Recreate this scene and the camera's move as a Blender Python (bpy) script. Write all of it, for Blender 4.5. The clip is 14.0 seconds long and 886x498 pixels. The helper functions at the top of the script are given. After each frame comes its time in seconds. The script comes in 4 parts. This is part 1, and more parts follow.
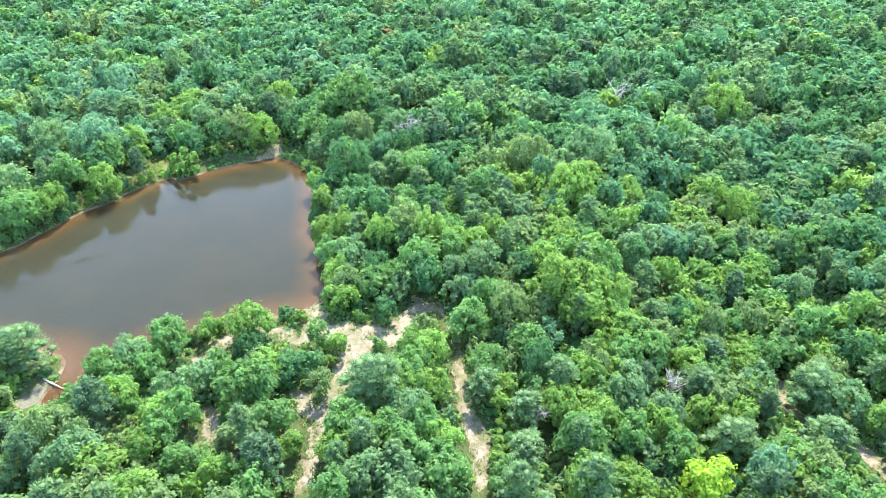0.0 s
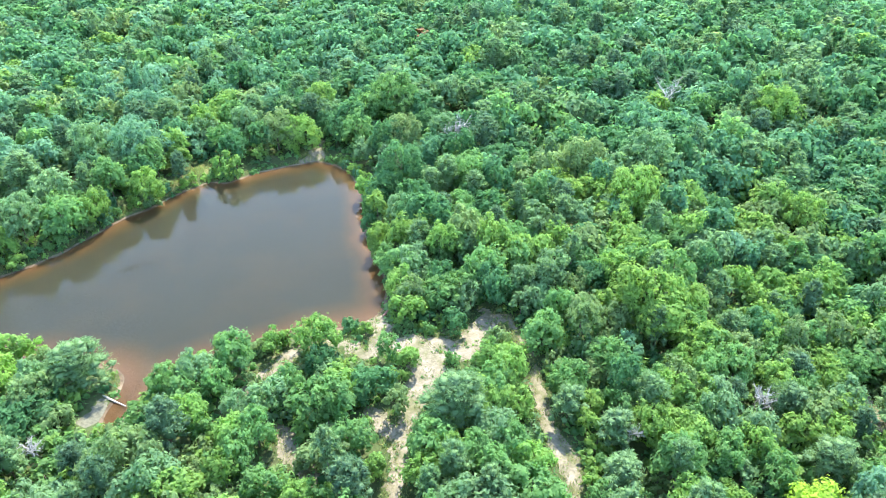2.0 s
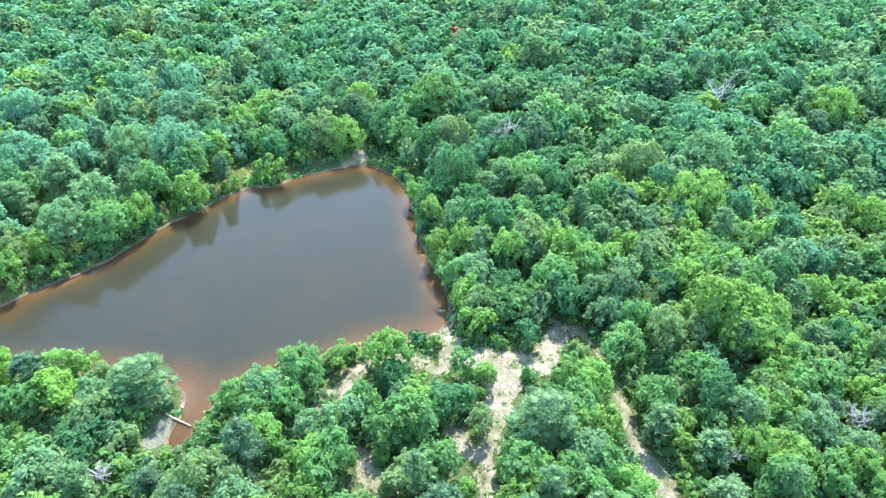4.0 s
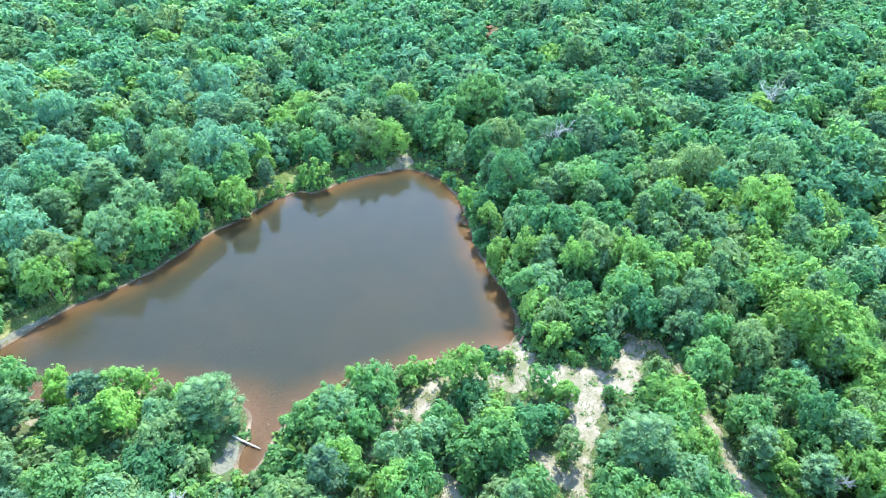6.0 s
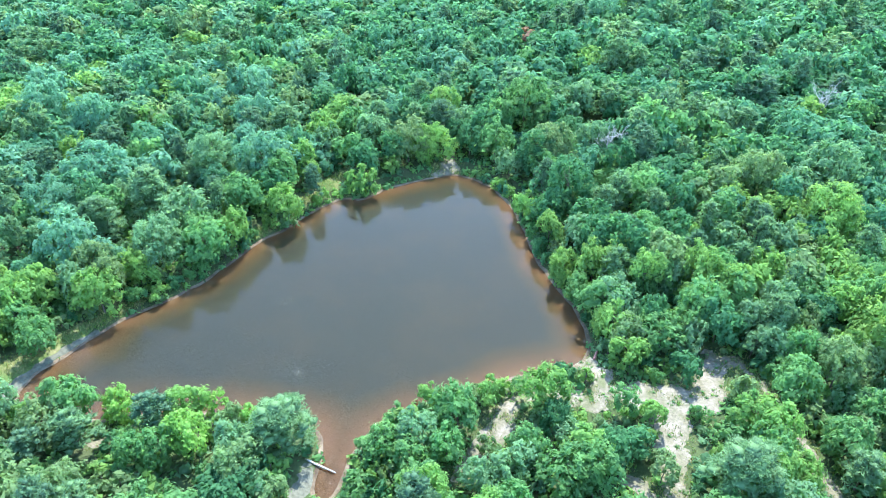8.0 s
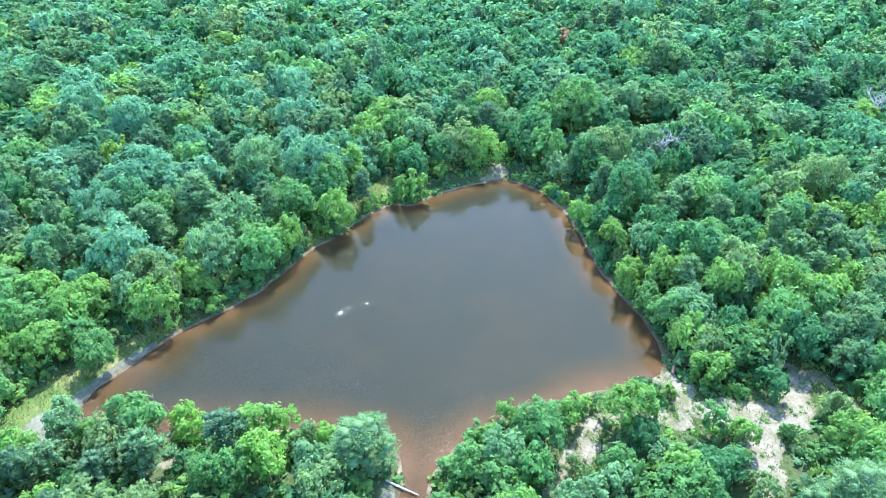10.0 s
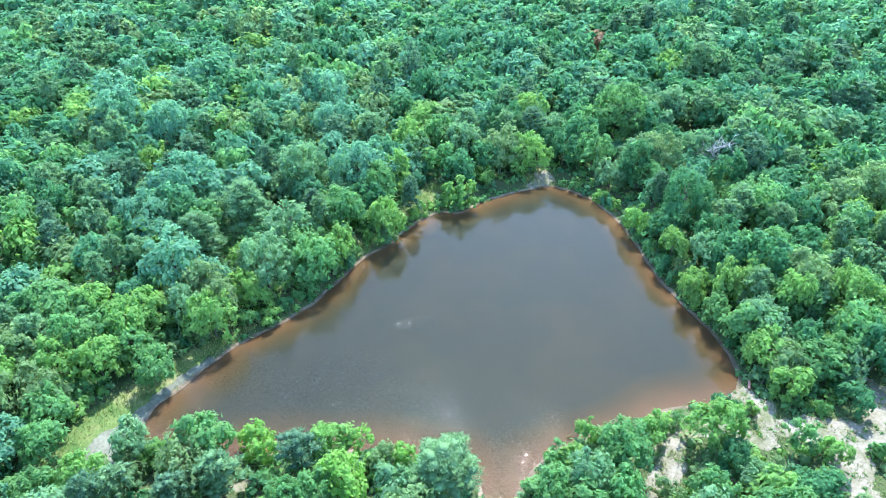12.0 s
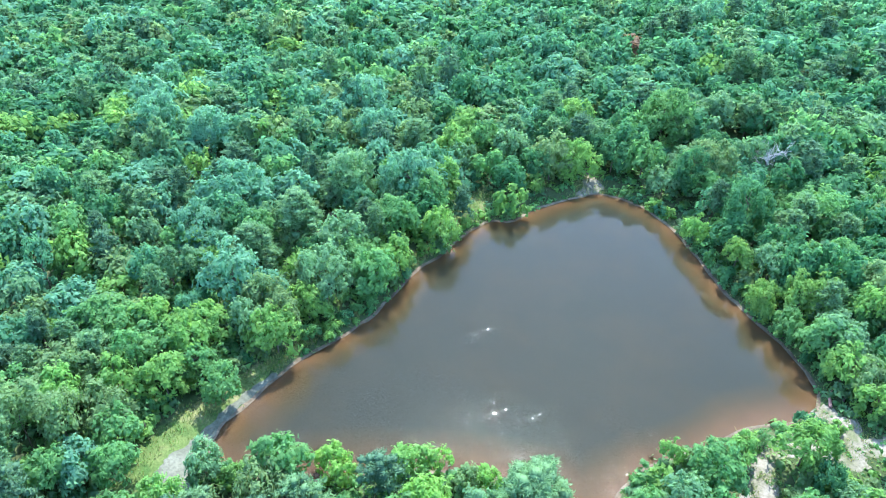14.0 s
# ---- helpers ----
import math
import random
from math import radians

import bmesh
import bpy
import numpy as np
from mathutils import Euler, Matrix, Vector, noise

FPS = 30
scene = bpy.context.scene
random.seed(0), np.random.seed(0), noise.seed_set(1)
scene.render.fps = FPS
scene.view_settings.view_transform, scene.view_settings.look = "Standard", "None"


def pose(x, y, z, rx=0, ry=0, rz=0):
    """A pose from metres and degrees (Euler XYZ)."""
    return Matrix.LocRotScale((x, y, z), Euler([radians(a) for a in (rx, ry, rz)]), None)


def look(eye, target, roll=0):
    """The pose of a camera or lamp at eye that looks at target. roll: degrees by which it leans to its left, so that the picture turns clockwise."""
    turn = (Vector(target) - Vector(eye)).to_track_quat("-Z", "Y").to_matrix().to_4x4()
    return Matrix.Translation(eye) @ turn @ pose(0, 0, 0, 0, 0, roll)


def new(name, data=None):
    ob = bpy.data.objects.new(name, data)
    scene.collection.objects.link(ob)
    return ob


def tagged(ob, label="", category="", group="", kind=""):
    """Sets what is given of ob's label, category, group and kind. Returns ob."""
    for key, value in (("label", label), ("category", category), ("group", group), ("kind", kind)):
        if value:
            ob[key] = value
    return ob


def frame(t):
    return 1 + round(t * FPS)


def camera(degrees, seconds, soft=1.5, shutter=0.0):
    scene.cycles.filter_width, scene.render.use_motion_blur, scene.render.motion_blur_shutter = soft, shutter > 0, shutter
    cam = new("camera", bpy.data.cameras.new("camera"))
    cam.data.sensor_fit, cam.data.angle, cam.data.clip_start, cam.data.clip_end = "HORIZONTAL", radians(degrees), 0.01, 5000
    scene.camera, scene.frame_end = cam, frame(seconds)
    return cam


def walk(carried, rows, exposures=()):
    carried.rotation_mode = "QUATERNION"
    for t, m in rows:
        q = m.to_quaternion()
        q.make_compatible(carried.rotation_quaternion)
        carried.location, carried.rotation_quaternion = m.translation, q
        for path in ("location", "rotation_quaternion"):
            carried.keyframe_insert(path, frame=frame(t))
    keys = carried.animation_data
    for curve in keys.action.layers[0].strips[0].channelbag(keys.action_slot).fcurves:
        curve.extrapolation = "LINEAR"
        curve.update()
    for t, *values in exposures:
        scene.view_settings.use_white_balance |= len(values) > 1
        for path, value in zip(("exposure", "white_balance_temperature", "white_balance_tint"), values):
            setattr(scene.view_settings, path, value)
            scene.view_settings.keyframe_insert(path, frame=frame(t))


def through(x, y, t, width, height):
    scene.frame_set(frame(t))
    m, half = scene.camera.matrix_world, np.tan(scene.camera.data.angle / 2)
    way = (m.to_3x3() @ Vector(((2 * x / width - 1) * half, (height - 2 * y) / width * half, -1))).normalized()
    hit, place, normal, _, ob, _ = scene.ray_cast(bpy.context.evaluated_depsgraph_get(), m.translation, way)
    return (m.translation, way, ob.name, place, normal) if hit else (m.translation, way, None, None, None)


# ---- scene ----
cam = camera(66.0, 14.0, soft=1.0)
PATH = [
    (0, (14.32, -3.65, 80.38), (-8.00, 76.17, 24.43), -0.34),
    (0.5, (10.94, -3.28, 80.07), (-11.35, 76.55, 24.10), -0.33),
    (1, (7.57, -2.90, 79.76), (-14.65, 76.92, 23.77), -0.30),
    (1.5, (4.21, -2.50, 79.45), (-17.95, 77.31, 23.42), -0.28),
    (2, (0.87, -2.09, 79.14), (-21.21, 77.72, 23.09), -0.25),
    (2.5, (-2.45, -1.65, 78.84), (-24.46, 78.16, 22.75), -0.22),
    (3, (-5.75, -1.18, 78.55), (-27.69, 78.61, 22.41), -0.20),
    (5.5, (-21.85, 1.60, 77.14), (-43.48, 81.14, 20.52), -0.17),
    (6, (-24.99, 2.09, 76.89), (-46.58, 81.65, 20.28), -0.15),
    (6.5, (-28.10, 2.55, 76.65), (-49.63, 82.14, 20.07), -0.11),
    (7, (-31.18, 2.97, 76.42), (-52.64, 82.59, 19.85), -0.08),
    (7.5, (-34.24, 3.35, 76.20), (-55.65, 82.98, 19.62), -0.05),
    (8, (-37.27, 3.69, 75.99), (-58.65, 83.30, 19.37), -0.03),
    (10.5, (-51.97, 4.95, 75.22), (-73.27, 84.47, 18.45), 0.02),
    (11, (-54.84, 5.14, 75.16), (-76.00, 84.68, 18.36), 0.06),
    (11.5, (-57.70, 5.32, 75.13), (-78.68, 84.89, 18.30), 0.11),
    (12, (-60.55, 5.47, 75.12), (-81.39, 85.06, 18.28), 0.16),
    (12.5, (-63.39, 5.61, 75.13), (-84.18, 85.22, 18.28), 0.20),
    (13, (-66.22, 5.74, 75.16), (-86.96, 85.36, 18.32), 0.24),
    (13.5, (-69.05, 5.86, 75.19), (-89.72, 85.50, 18.37), 0.27),
    (14, (-71.87, 5.96, 75.23), (-92.50, 85.59, 18.37), 0.29),
]
walk(cam, [(t, look(eye, target, roll)) for t, eye, target, roll in PATH],
     exposures=[(0.0, 2.91, 7100, 6), (5.0, 2.88, 6080, 3), (14.0, 2.78, 5680, 2)])

# ---- sky and sun: high summer sun ahead of the camera, clear sky ----
SUN_HEIGHT, SUN_LEFT = 53.8, 1.5
world = bpy.data.worlds.new("clear_sky")
scene.world = world
world.use_nodes = True
wn, wl = world.node_tree.nodes, world.node_tree.links
sky = wn.new("ShaderNodeTexSky")
sky.sky_type, sky.sun_disc = "NISHITA", False
sky.sun_elevation, sky.sun_rotation = radians(SUN_HEIGHT), radians(-SUN_LEFT)
sky.air_density, sky.dust_density, sky.ozone_density = 1.0, 0.3, 1.0
wn["Background"].inputs["Strength"].default_value = 0.15
wl.new(sky.outputs["Color"], wn["Background"].inputs["Color"])
sun = bpy.data.lights.new("sun", "SUN")
sun.energy, sun.angle, sun.color = 2.4, radians(0.53), (1.0, 0.95, 0.87)
sun_ob = new("sun", sun)
reach = math.cos(radians(SUN_HEIGHT))
toward = Vector((-math.sin(radians(SUN_LEFT)) * reach, math.cos(radians(SUN_LEFT)) * reach, math.sin(radians(SUN_HEIGHT))))
sun_ob.matrix_world = look(toward * 400, (0, 0, 0))


# ---- materials ----
def material(name, rough=0.8):
    m = bpy.data.materials.new(name)
    m.use_nodes = True
    b = m.node_tree.nodes["Principled BSDF"]
    b.inputs["Roughness"].default_value = rough
    return m, m.node_tree.nodes, m.node_tree.links, b


def noise_node(n, l, scale, detail=4.0, coords=None, rough=0.55):
    k = n.new("ShaderNodeTexNoise")
    k.inputs["Scale"].default_value, k.inputs["Detail"].default_value, k.inputs["Roughness"].default_value = scale, detail, rough
    if coords:
        l.new(coords, k.inputs["Vector"])
    return k


def ramp(n, l, source, stops):
    r = n.new("ShaderNodeValToRGB")
    while len(r.color_ramp.elements) < len(stops):
        r.color_ramp.elements.new(0.5)
    for e, (p, c) in zip(r.color_ramp.elements, stops):
        e.position, e.color = p, (*c, 1)
    l.new(source, r.inputs["Fac"])
    return r


def mixed(n, l, fac, a, b, kind="MIX"):
    m = n.new("ShaderNodeMix")
    m.data_type, m.blend_type = "RGBA", kind
    for socket, value in ((m.inputs[0], fac), (m.inputs[6], a), (m.inputs[7], b)):
        if isinstance(value, (int, float)):
            socket.default_value = value
        elif isinstance(value, tuple):
            socket.default_value = (*value, 1)
        else:
            l.new(value, socket)
    return m.outputs[2]


def bumped(n, l, b, height, strength, distance=0.05):
    k = n.new("ShaderNodeBump")
    k.inputs["Strength"].default_value, k.inputs["Distance"].default_value = strength, distance
    l.new(height, k.inputs["Height"])
    l.new(k.outputs["Normal"], b.inputs["Normal"])
    return k


def leaf_material(name, colour, through=0.62, spread=0.11, rough=0.7):
    """Leaves: every spray and every tree a little different, some light passing through."""
    m, n, l, b = material(name, rough)
    geo, info = n.new("ShaderNodeNewGeometry"), n.new("ShaderNodeObjectInfo")
    dark = tuple(c * (1 - spread) for c in colour)
    light = (min(1, colour[0] * (1 + spread * 1.3)), min(1, colour[1] * (1 + spread)), colour[2] * (1 + spread * 0.6))
    leafwise = ramp(n, l, geo.outputs["Random Per Island"], [(0.0, dark), (0.55, colour), (1.0, light)])
    hue = n.new("ShaderNodeHueSaturation")
    place = n.new("ShaderNodeMapRange")
    place.inputs["To Min"].default_value, place.inputs["To Max"].default_value = 0.90, 1.10
    l.new(info.outputs["Random"], place.inputs["Value"])
    l.new(place.outputs["Result"], hue.inputs["Value"])
    turn = n.new("ShaderNodeMapRange")
    turn.inputs["To Min"].default_value, turn.inputs["To Max"].default_value = 0.485, 0.52
    patch = noise_node(n, l, 0.11, 2.0, geo.outputs["Position"])
    l.new(patch.outputs["Fac"], turn.inputs["Value"])
    l.new(turn.outputs["Result"], hue.inputs["Hue"])
    bough = noise_node(n, l, 0.55, 3.0, geo.outputs["Position"])
    shade = ramp(n, l, bough.outputs["Fac"], [(0.28, (0.82, 0.84, 0.92)), (0.72, (1.16, 1.14, 1.06))])
    l.new(mixed(n, l, 1.0, leafwise.outputs["Color"], shade.outputs["Color"], "MULTIPLY"), hue.inputs["Color"])
    l.new(hue.outputs["Color"], b.inputs["Base Color"])
    b.inputs["Specular IOR Level"].default_value = 0.06
    t = n.new("ShaderNodeBsdfTranslucent")
    l.new(mixed(n, l, 0.35, hue.outputs["Color"], (0.95, 1.0, 0.35), "MULTIPLY"), t.inputs["Color"])
    mix = n.new("ShaderNodeMixShader")
    mix.inputs["Fac"].default_value = through
    l.new(b.outputs["BSDF"], mix.inputs[1])
    l.new(t.outputs["BSDF"], mix.inputs[2])
    l.new(mix.outputs["Shader"], n["Material Output"].inputs["Surface"])
    return m


def bark_material(name, colour, light):
    m, n, l, b = material(name, 0.9)
    tc = n.new("ShaderNodeTexCoord")
    k = noise_node(n, l, 6.0, 6.0, tc.outputs["Object"])
    l.new(ramp(n, l, k.outputs["Fac"], [(0.3, colour), (0.7, light)]).outputs["Color"], b.inputs["Base Color"])
    bumped(n, l, b, k.outputs["Fac"], 0.6)
    return m


def soil_material(name, stops, scale, fine, strength=0.5):
    """Loose ground: broad patches and fine grain."""
    m, n, l, b = material(name, 0.95)
    b.inputs["Specular IOR Level"].default_value = 0.15
    pos = n.new("ShaderNodeNewGeometry").outputs["Position"]
    broad, grain = noise_node(n, l, scale, 5.0, pos), noise_node(n, l, fine, 6.0, pos, 0.65)
    base = ramp(n, l, broad.outputs["Fac"], stops)
    speck = ramp(n, l, grain.outputs["Fac"], [(0.3, (0.62, 0.6, 0.58)), (0.62, (1.12, 1.1, 1.08))])
    l.new(mixed(n, l, 1.0, base.outputs["Color"], speck.outputs["Color"], "MULTIPLY"), b.inputs["Base Color"])
    bumped(n, l, b, grain.outputs["Fac"], strength, 0.12)
    return m


LEAF = {
    "green": leaf_material("leaf_green", (0.167, 0.326, 0.124)),
    "deep": leaf_material("leaf_deep_green", (0.097, 0.233, 0.103)),
    "teal": leaf_material("leaf_blue_green", (0.121, 0.277, 0.150)),
    "fresh": leaf_material("leaf_fresh_green", (0.218, 0.377, 0.112)),
    "yellow": leaf_material("leaf_yellow_green", (0.205, 0.345, 0.098)),
    "bright": leaf_material("leaf_bright_green", (0.245, 0.425, 0.105)),
    "lime": leaf_material("leaf_lime", (0.324, 0.474, 0.081)),
    "pale": leaf_material("leaf_pale_blue_green", (0.170, 0.345, 0.215)),
    "sage": leaf_material("leaf_sage", (0.182, 0.318, 0.165)),
    "olive": leaf_material("leaf_olive", (0.200, 0.305, 0.135)),
    "rust": leaf_material("leaf_rust", (0.259, 0.167, 0.119)),
    "needle": leaf_material("needle_grey_green", (0.165, 0.282, 0.135), 0.5, 0.14, 0.7),
    "needle_dark": leaf_material("needle_dark_green", (0.115, 0.208, 0.118), 0.5, 0.14, 0.7),
}
BARK = bark_material("bark_grey_brown", (0.07, 0.055, 0.045), (0.17, 0.14, 0.115))
PINE_BARK = bark_material("bark_red_brown", (0.09, 0.055, 0.04), (0.2, 0.14, 0.1))
DEAD_WOOD = bark_material("weathered_grey_wood", (0.30, 0.29, 0.28), (0.48, 0.465, 0.45))
RED_WOOD = bark_material("peeled_pink_wood", (0.26, 0.10, 0.08), (0.42, 0.22, 0.18))
LITTER = soil_material("leaf_litter", [(0.3, (0.04, 0.062, 0.024)), (0.52, (0.055, 0.078, 0.030)), (0.66, (0.070, 0.084, 0.040)), (0.84, (0.13, 0.115, 0.075))], 0.16, 1.6)
SAND = soil_material("pale_sand", [(0.36, (0.110, 0.115, 0.060)), (0.47, (0.155, 0.142, 0.100)), (0.60, (0.205, 0.182, 0.146)), (0.78, (0.275, 0.248, 0.214))], 0.42, 2.6, 0.5)
SHORE_MUD = soil_material("shore_mud", [(0.3, (0.07, 0.05, 0.035)), (0.55, (0.15, 0.115, 0.08)), (0.75, (0.24, 0.20, 0.15))], 0.3, 2.5, 0.5)
GREY_SILT = soil_material("grey_silt", [(0.3, (0.085, 0.088, 0.064)), (0.7, (0.150, 0.148, 0.118))], 0.4, 2.0, 0.3)
BANK_GRASS = soil_material("bank_grass", [(0.3, (0.050, 0.095, 0.024)), (0.52, (0.095, 0.125, 0.038)), (0.72, (0.19, 0.175, 0.085))], 0.3, 2.4, 0.8)


def water_material():
    """Muddy pond water: brown silt in it, redder where it is shallow, small ripples where the breeze touches it."""
    m, n, l, b = material("muddy_water", 0.028)
    pos = n.new("ShaderNodeNewGeometry").outputs["Position"]
    depth = n.new("ShaderNodeAttribute")
    depth.attribute_name = "depth"
    stir = noise_node(n, l, 0.09, 3.0, pos)
    add = n.new("ShaderNodeMath")
    add.operation = "MULTIPLY_ADD"
    l.new(stir.outputs["Fac"], add.inputs[0])
    add.inputs[1].default_value = 0.35
    l.new(depth.outputs["Fac"], add.inputs[2])
    body = ramp(n, l, add.outputs["Value"], [(0.16, (0.090, 0.050, 0.024)), (0.34, (0.070, 0.040, 0.0175)), (0.62, (0.041, 0.029, 0.0135)), (1.0, (0.0235, 0.0235, 0.0155))])
    l.new(body.outputs["Color"], b.inputs["Base Color"])
    b.inputs["IOR"].default_value = 1.325
    b.inputs["Specular IOR Level"].default_value = 0.25
    b.inputs["Subsurface Weight"].default_value, b.inputs["Subsurface Scale"].default_value = 0.9, 5.0
    b.inputs["Subsurface Radius"].default_value = (1.0, 0.8, 0.6)
    wave, swell = noise_node(n, l, 3.4, 2.0, pos, 0.5), noise_node(n, l, 0.5, 2.0, pos, 0.5)
    first = n.new("ShaderNodeBump")
    first.inputs["Strength"].default_value, first.inputs["Distance"].default_value = 0.012, 0.25
    l.new(swell.outputs["Fac"], first.inputs["Height"])
    k = bumped(n, l, b, wave.outputs["Fac"], 0.03, 0.12)
    l.new(first.outputs["Normal"], k.inputs["Normal"])
    # wavelets a hand wide, each with its own slope: steeper and more uneven where the breeze is
    felt = {}
    for nm in ("breeze", "stray"):
        felt[nm] = n.new("ShaderNodeAttribute")
        felt[nm].attribute_name = nm
    cell = n.new("ShaderNodeTexVoronoi")
    cell.inputs["Scale"].default_value = 9.0
    wide = n.new("ShaderNodeVectorMath")
    wide.operation = "MULTIPLY"
    wide.inputs[1].default_value = (0.85, 1.25, 1.0)
    l.new(pos, wide.inputs[0])
    l.new(wide.outputs["Vector"], cell.inputs["Vector"])
    apart = n.new("ShaderNodeSeparateColor")
    l.new(cell.outputs["Color"], apart.inputs["Color"])

    def sums(kind, p, q, r=None):
        node = n.new("ShaderNodeMath")
        node.operation = kind
        for i, value in enumerate((p, q) if r is None else (p, q, r)):
            if isinstance(value, float):
                node.inputs[i].default_value = value
            else:
                l.new(value, node.inputs[i])
        return node.outputs["Value"]

    uneven = sums("MULTIPLY_ADD", apart.outputs["Blue"], 0.24, 0.055)
    chance = sums("FRACT", sums("MULTIPLY_ADD", apart.outputs["Red"], 13.0, sums("MULTIPLY", apart.outputs["Green"], 7.0)), 0.0)
    steep = sums("MULTIPLY_ADD", sums("GREATER_THAN", felt["breeze"].outputs["Fac"], chance), uneven, 0.008)
    steep = sums("MULTIPLY_ADD", felt["stray"].outputs["Fac"], 0.40, steep)
    gloss = sums("MULTIPLY_ADD", felt["breeze"].outputs["Fac"], 0.004, 0.03)
    l.new(sums("MULTIPLY_ADD", felt["stray"].outputs["Fac"], 0.06, gloss), b.inputs["Roughness"])
    slope = n.new("ShaderNodeCombineXYZ")
    for axis_name, channel, facing in (("X", "Red", 0.12), ("Y", "Green", -0.09)):
        swing = sums("MULTIPLY", sums("MULTIPLY_ADD", apart.outputs[channel], 2.0, -1.0), steep)
        l.new(sums("MULTIPLY_ADD", felt["stray"].outputs["Fac"], facing, swing), slope.inputs[axis_name])
    total = n.new("ShaderNodeVectorMath")
    l.new(k.outputs["Normal"], total.inputs[0])
    l.new(slope.outputs["Vector"], total.inputs[1])
    even = n.new("ShaderNodeVectorMath")
    even.operation = "NORMALIZE"
    l.new(total.outputs["Vector"], even.inputs[0])
    l.new(even.outputs["Vector"], b.inputs["Normal"])
    return m


WATER = water_material()

# ---- the plan: pond outline, bare ground, heights ----
OUTLINE = [(-72.4, 140.0), (-77, 136.6), (-83.5, 131), (-87.5, 124.7), (-93, 122.5), (-97, 114.7), (-98.5, 109.4), (-102, 103),
           (-104.3, 92.4), (-106, 87.5), (-109, 81.6), (-113, 75.7), (-114.7, 71), (-116.5, 65.5), (-117.8, 60.5), (-117, 56.2),
           (-110.5, 54.2), (-104, 55.5), (-95, 59.0), (-84.4, 62), (-78, 62.5), (-72.5, 62.5), (-69.8, 60.5), (-68.6, 57),
           (-67.4, 52.0), (-65.4, 52.5), (-65, 60), (-63.2, 65), (-61, 68), (-58.5, 70.6), (-52, 75), (-46.4, 79.8), (-41, 82),
           (-38, 84.3), (-36, 88), (-36.5, 92.2), (-39, 97.6), (-42.4, 103.3), (-46.8, 109.5), (-49.7, 115.8), (-53.5, 124.5),
           (-58, 132.3), (-63.7, 138.0), (-69, 140)]


def rounded(points, steps):
    """A closed Catmull-Rom line through the points."""
    p, out = np.array(points, float), []
    for i in range(len(p)):
        a, b, c, d = p[i - 1], p[i], p[(i + 1) % len(p)], p[(i + 2) % len(p)]
        for s in range(steps):
            u = s / steps
            out.append(0.5 * (2 * b + (c - a) * u + (2 * a - 5 * b + 4 * c - d) * u * u + (3 * b - a - 3 * c + d) * u ** 3))
    return np.array(out)


SHORE = rounded(OUTLINE, 4)


def ripple_noise(x, y, size, seed=0):
    """A smooth wandering value of about -1 to 1, patches of the given size."""
    r = np.random.RandomState(seed)
    total = np.zeros(np.shape(x))
    for k in range(6):
        a, w, o = r.uniform(0, 6.28), r.uniform(0.6, 1.7) * 6.28 / size, r.uniform(0, 6.28)
        total = total + np.sin((np.cos(a) * x + np.sin(a) * y) * w + o + 1.3 * np.sin((np.sin(a) * x - np.cos(a) * y) * w * 0.7 + o))
    return total / 3.2


def segment_distance(x, y, line, closed):
    x, y = np.asarray(x, float), np.asarray(y, float)
    best = np.full(x.shape, 1e9)
    pairs = zip(line, np.roll(line, -1, 0)) if closed else zip(line[:-1], line[1:])
    for (ax, ay), (bx, by) in pairs:
        ex, ey = bx - ax, by - ay
        u = np.clip(((x - ax) * ex + (y - ay) * ey) / (ex * ex + ey * ey + 1e-9), 0, 1)
        best = np.minimum(best, np.hypot(x - ax - u * ex, y - ay - u * ey))
    return best


def pond_distance(x, y):
    """Metres outside the water's edge; negative on the water."""
    x, y = np.asarray(x, float), np.asarray(y, float)
    inside = np.zeros(x.shape, bool)
    for (ax, ay), (bx, by) in zip(SHORE, np.roll(SHORE, -1, 0)):
        inside ^= ((ay > y) != (by > y)) & (x < (bx - ax) * (y - ay) / (by - ay + 1e-12) + ax)
    return np.where(inside, -1, 1) * segment_distance(x, y, SHORE, True) + 0.25 * ripple_noise(x, y, 5, 3)


def smooth_step(v):
    v = np.clip(v, 0, 1)
    return v * v * (3 - 2 * v)


def lie(x, y):
    """The lie of the land without the pond."""
    x, y = np.asarray(x, float), np.asarray(y, float)
    hollow = np.exp(-(((x - 46) / 33) ** 2 + ((y - 95) / 62) ** 2))
    return (1.3 - 8.5 * hollow + 2.0 * smooth_step((-x - 118) / 70) + 3.5 * smooth_step((y - 150) / 110)
            + 0.25 * ripple_noise(x, y, 23, 5))


def ground_height(x, y):
    d = pond_distance(x, y)
    bank = np.where(d < 0, np.maximum(-1.4, 0.42 * d), 0)
    rise = smooth_step(d / 6.0)
    return np.where(d < 0, bank, 0.10 * np.minimum(d, 1) + (lie(x, y) - 0.1) * rise)


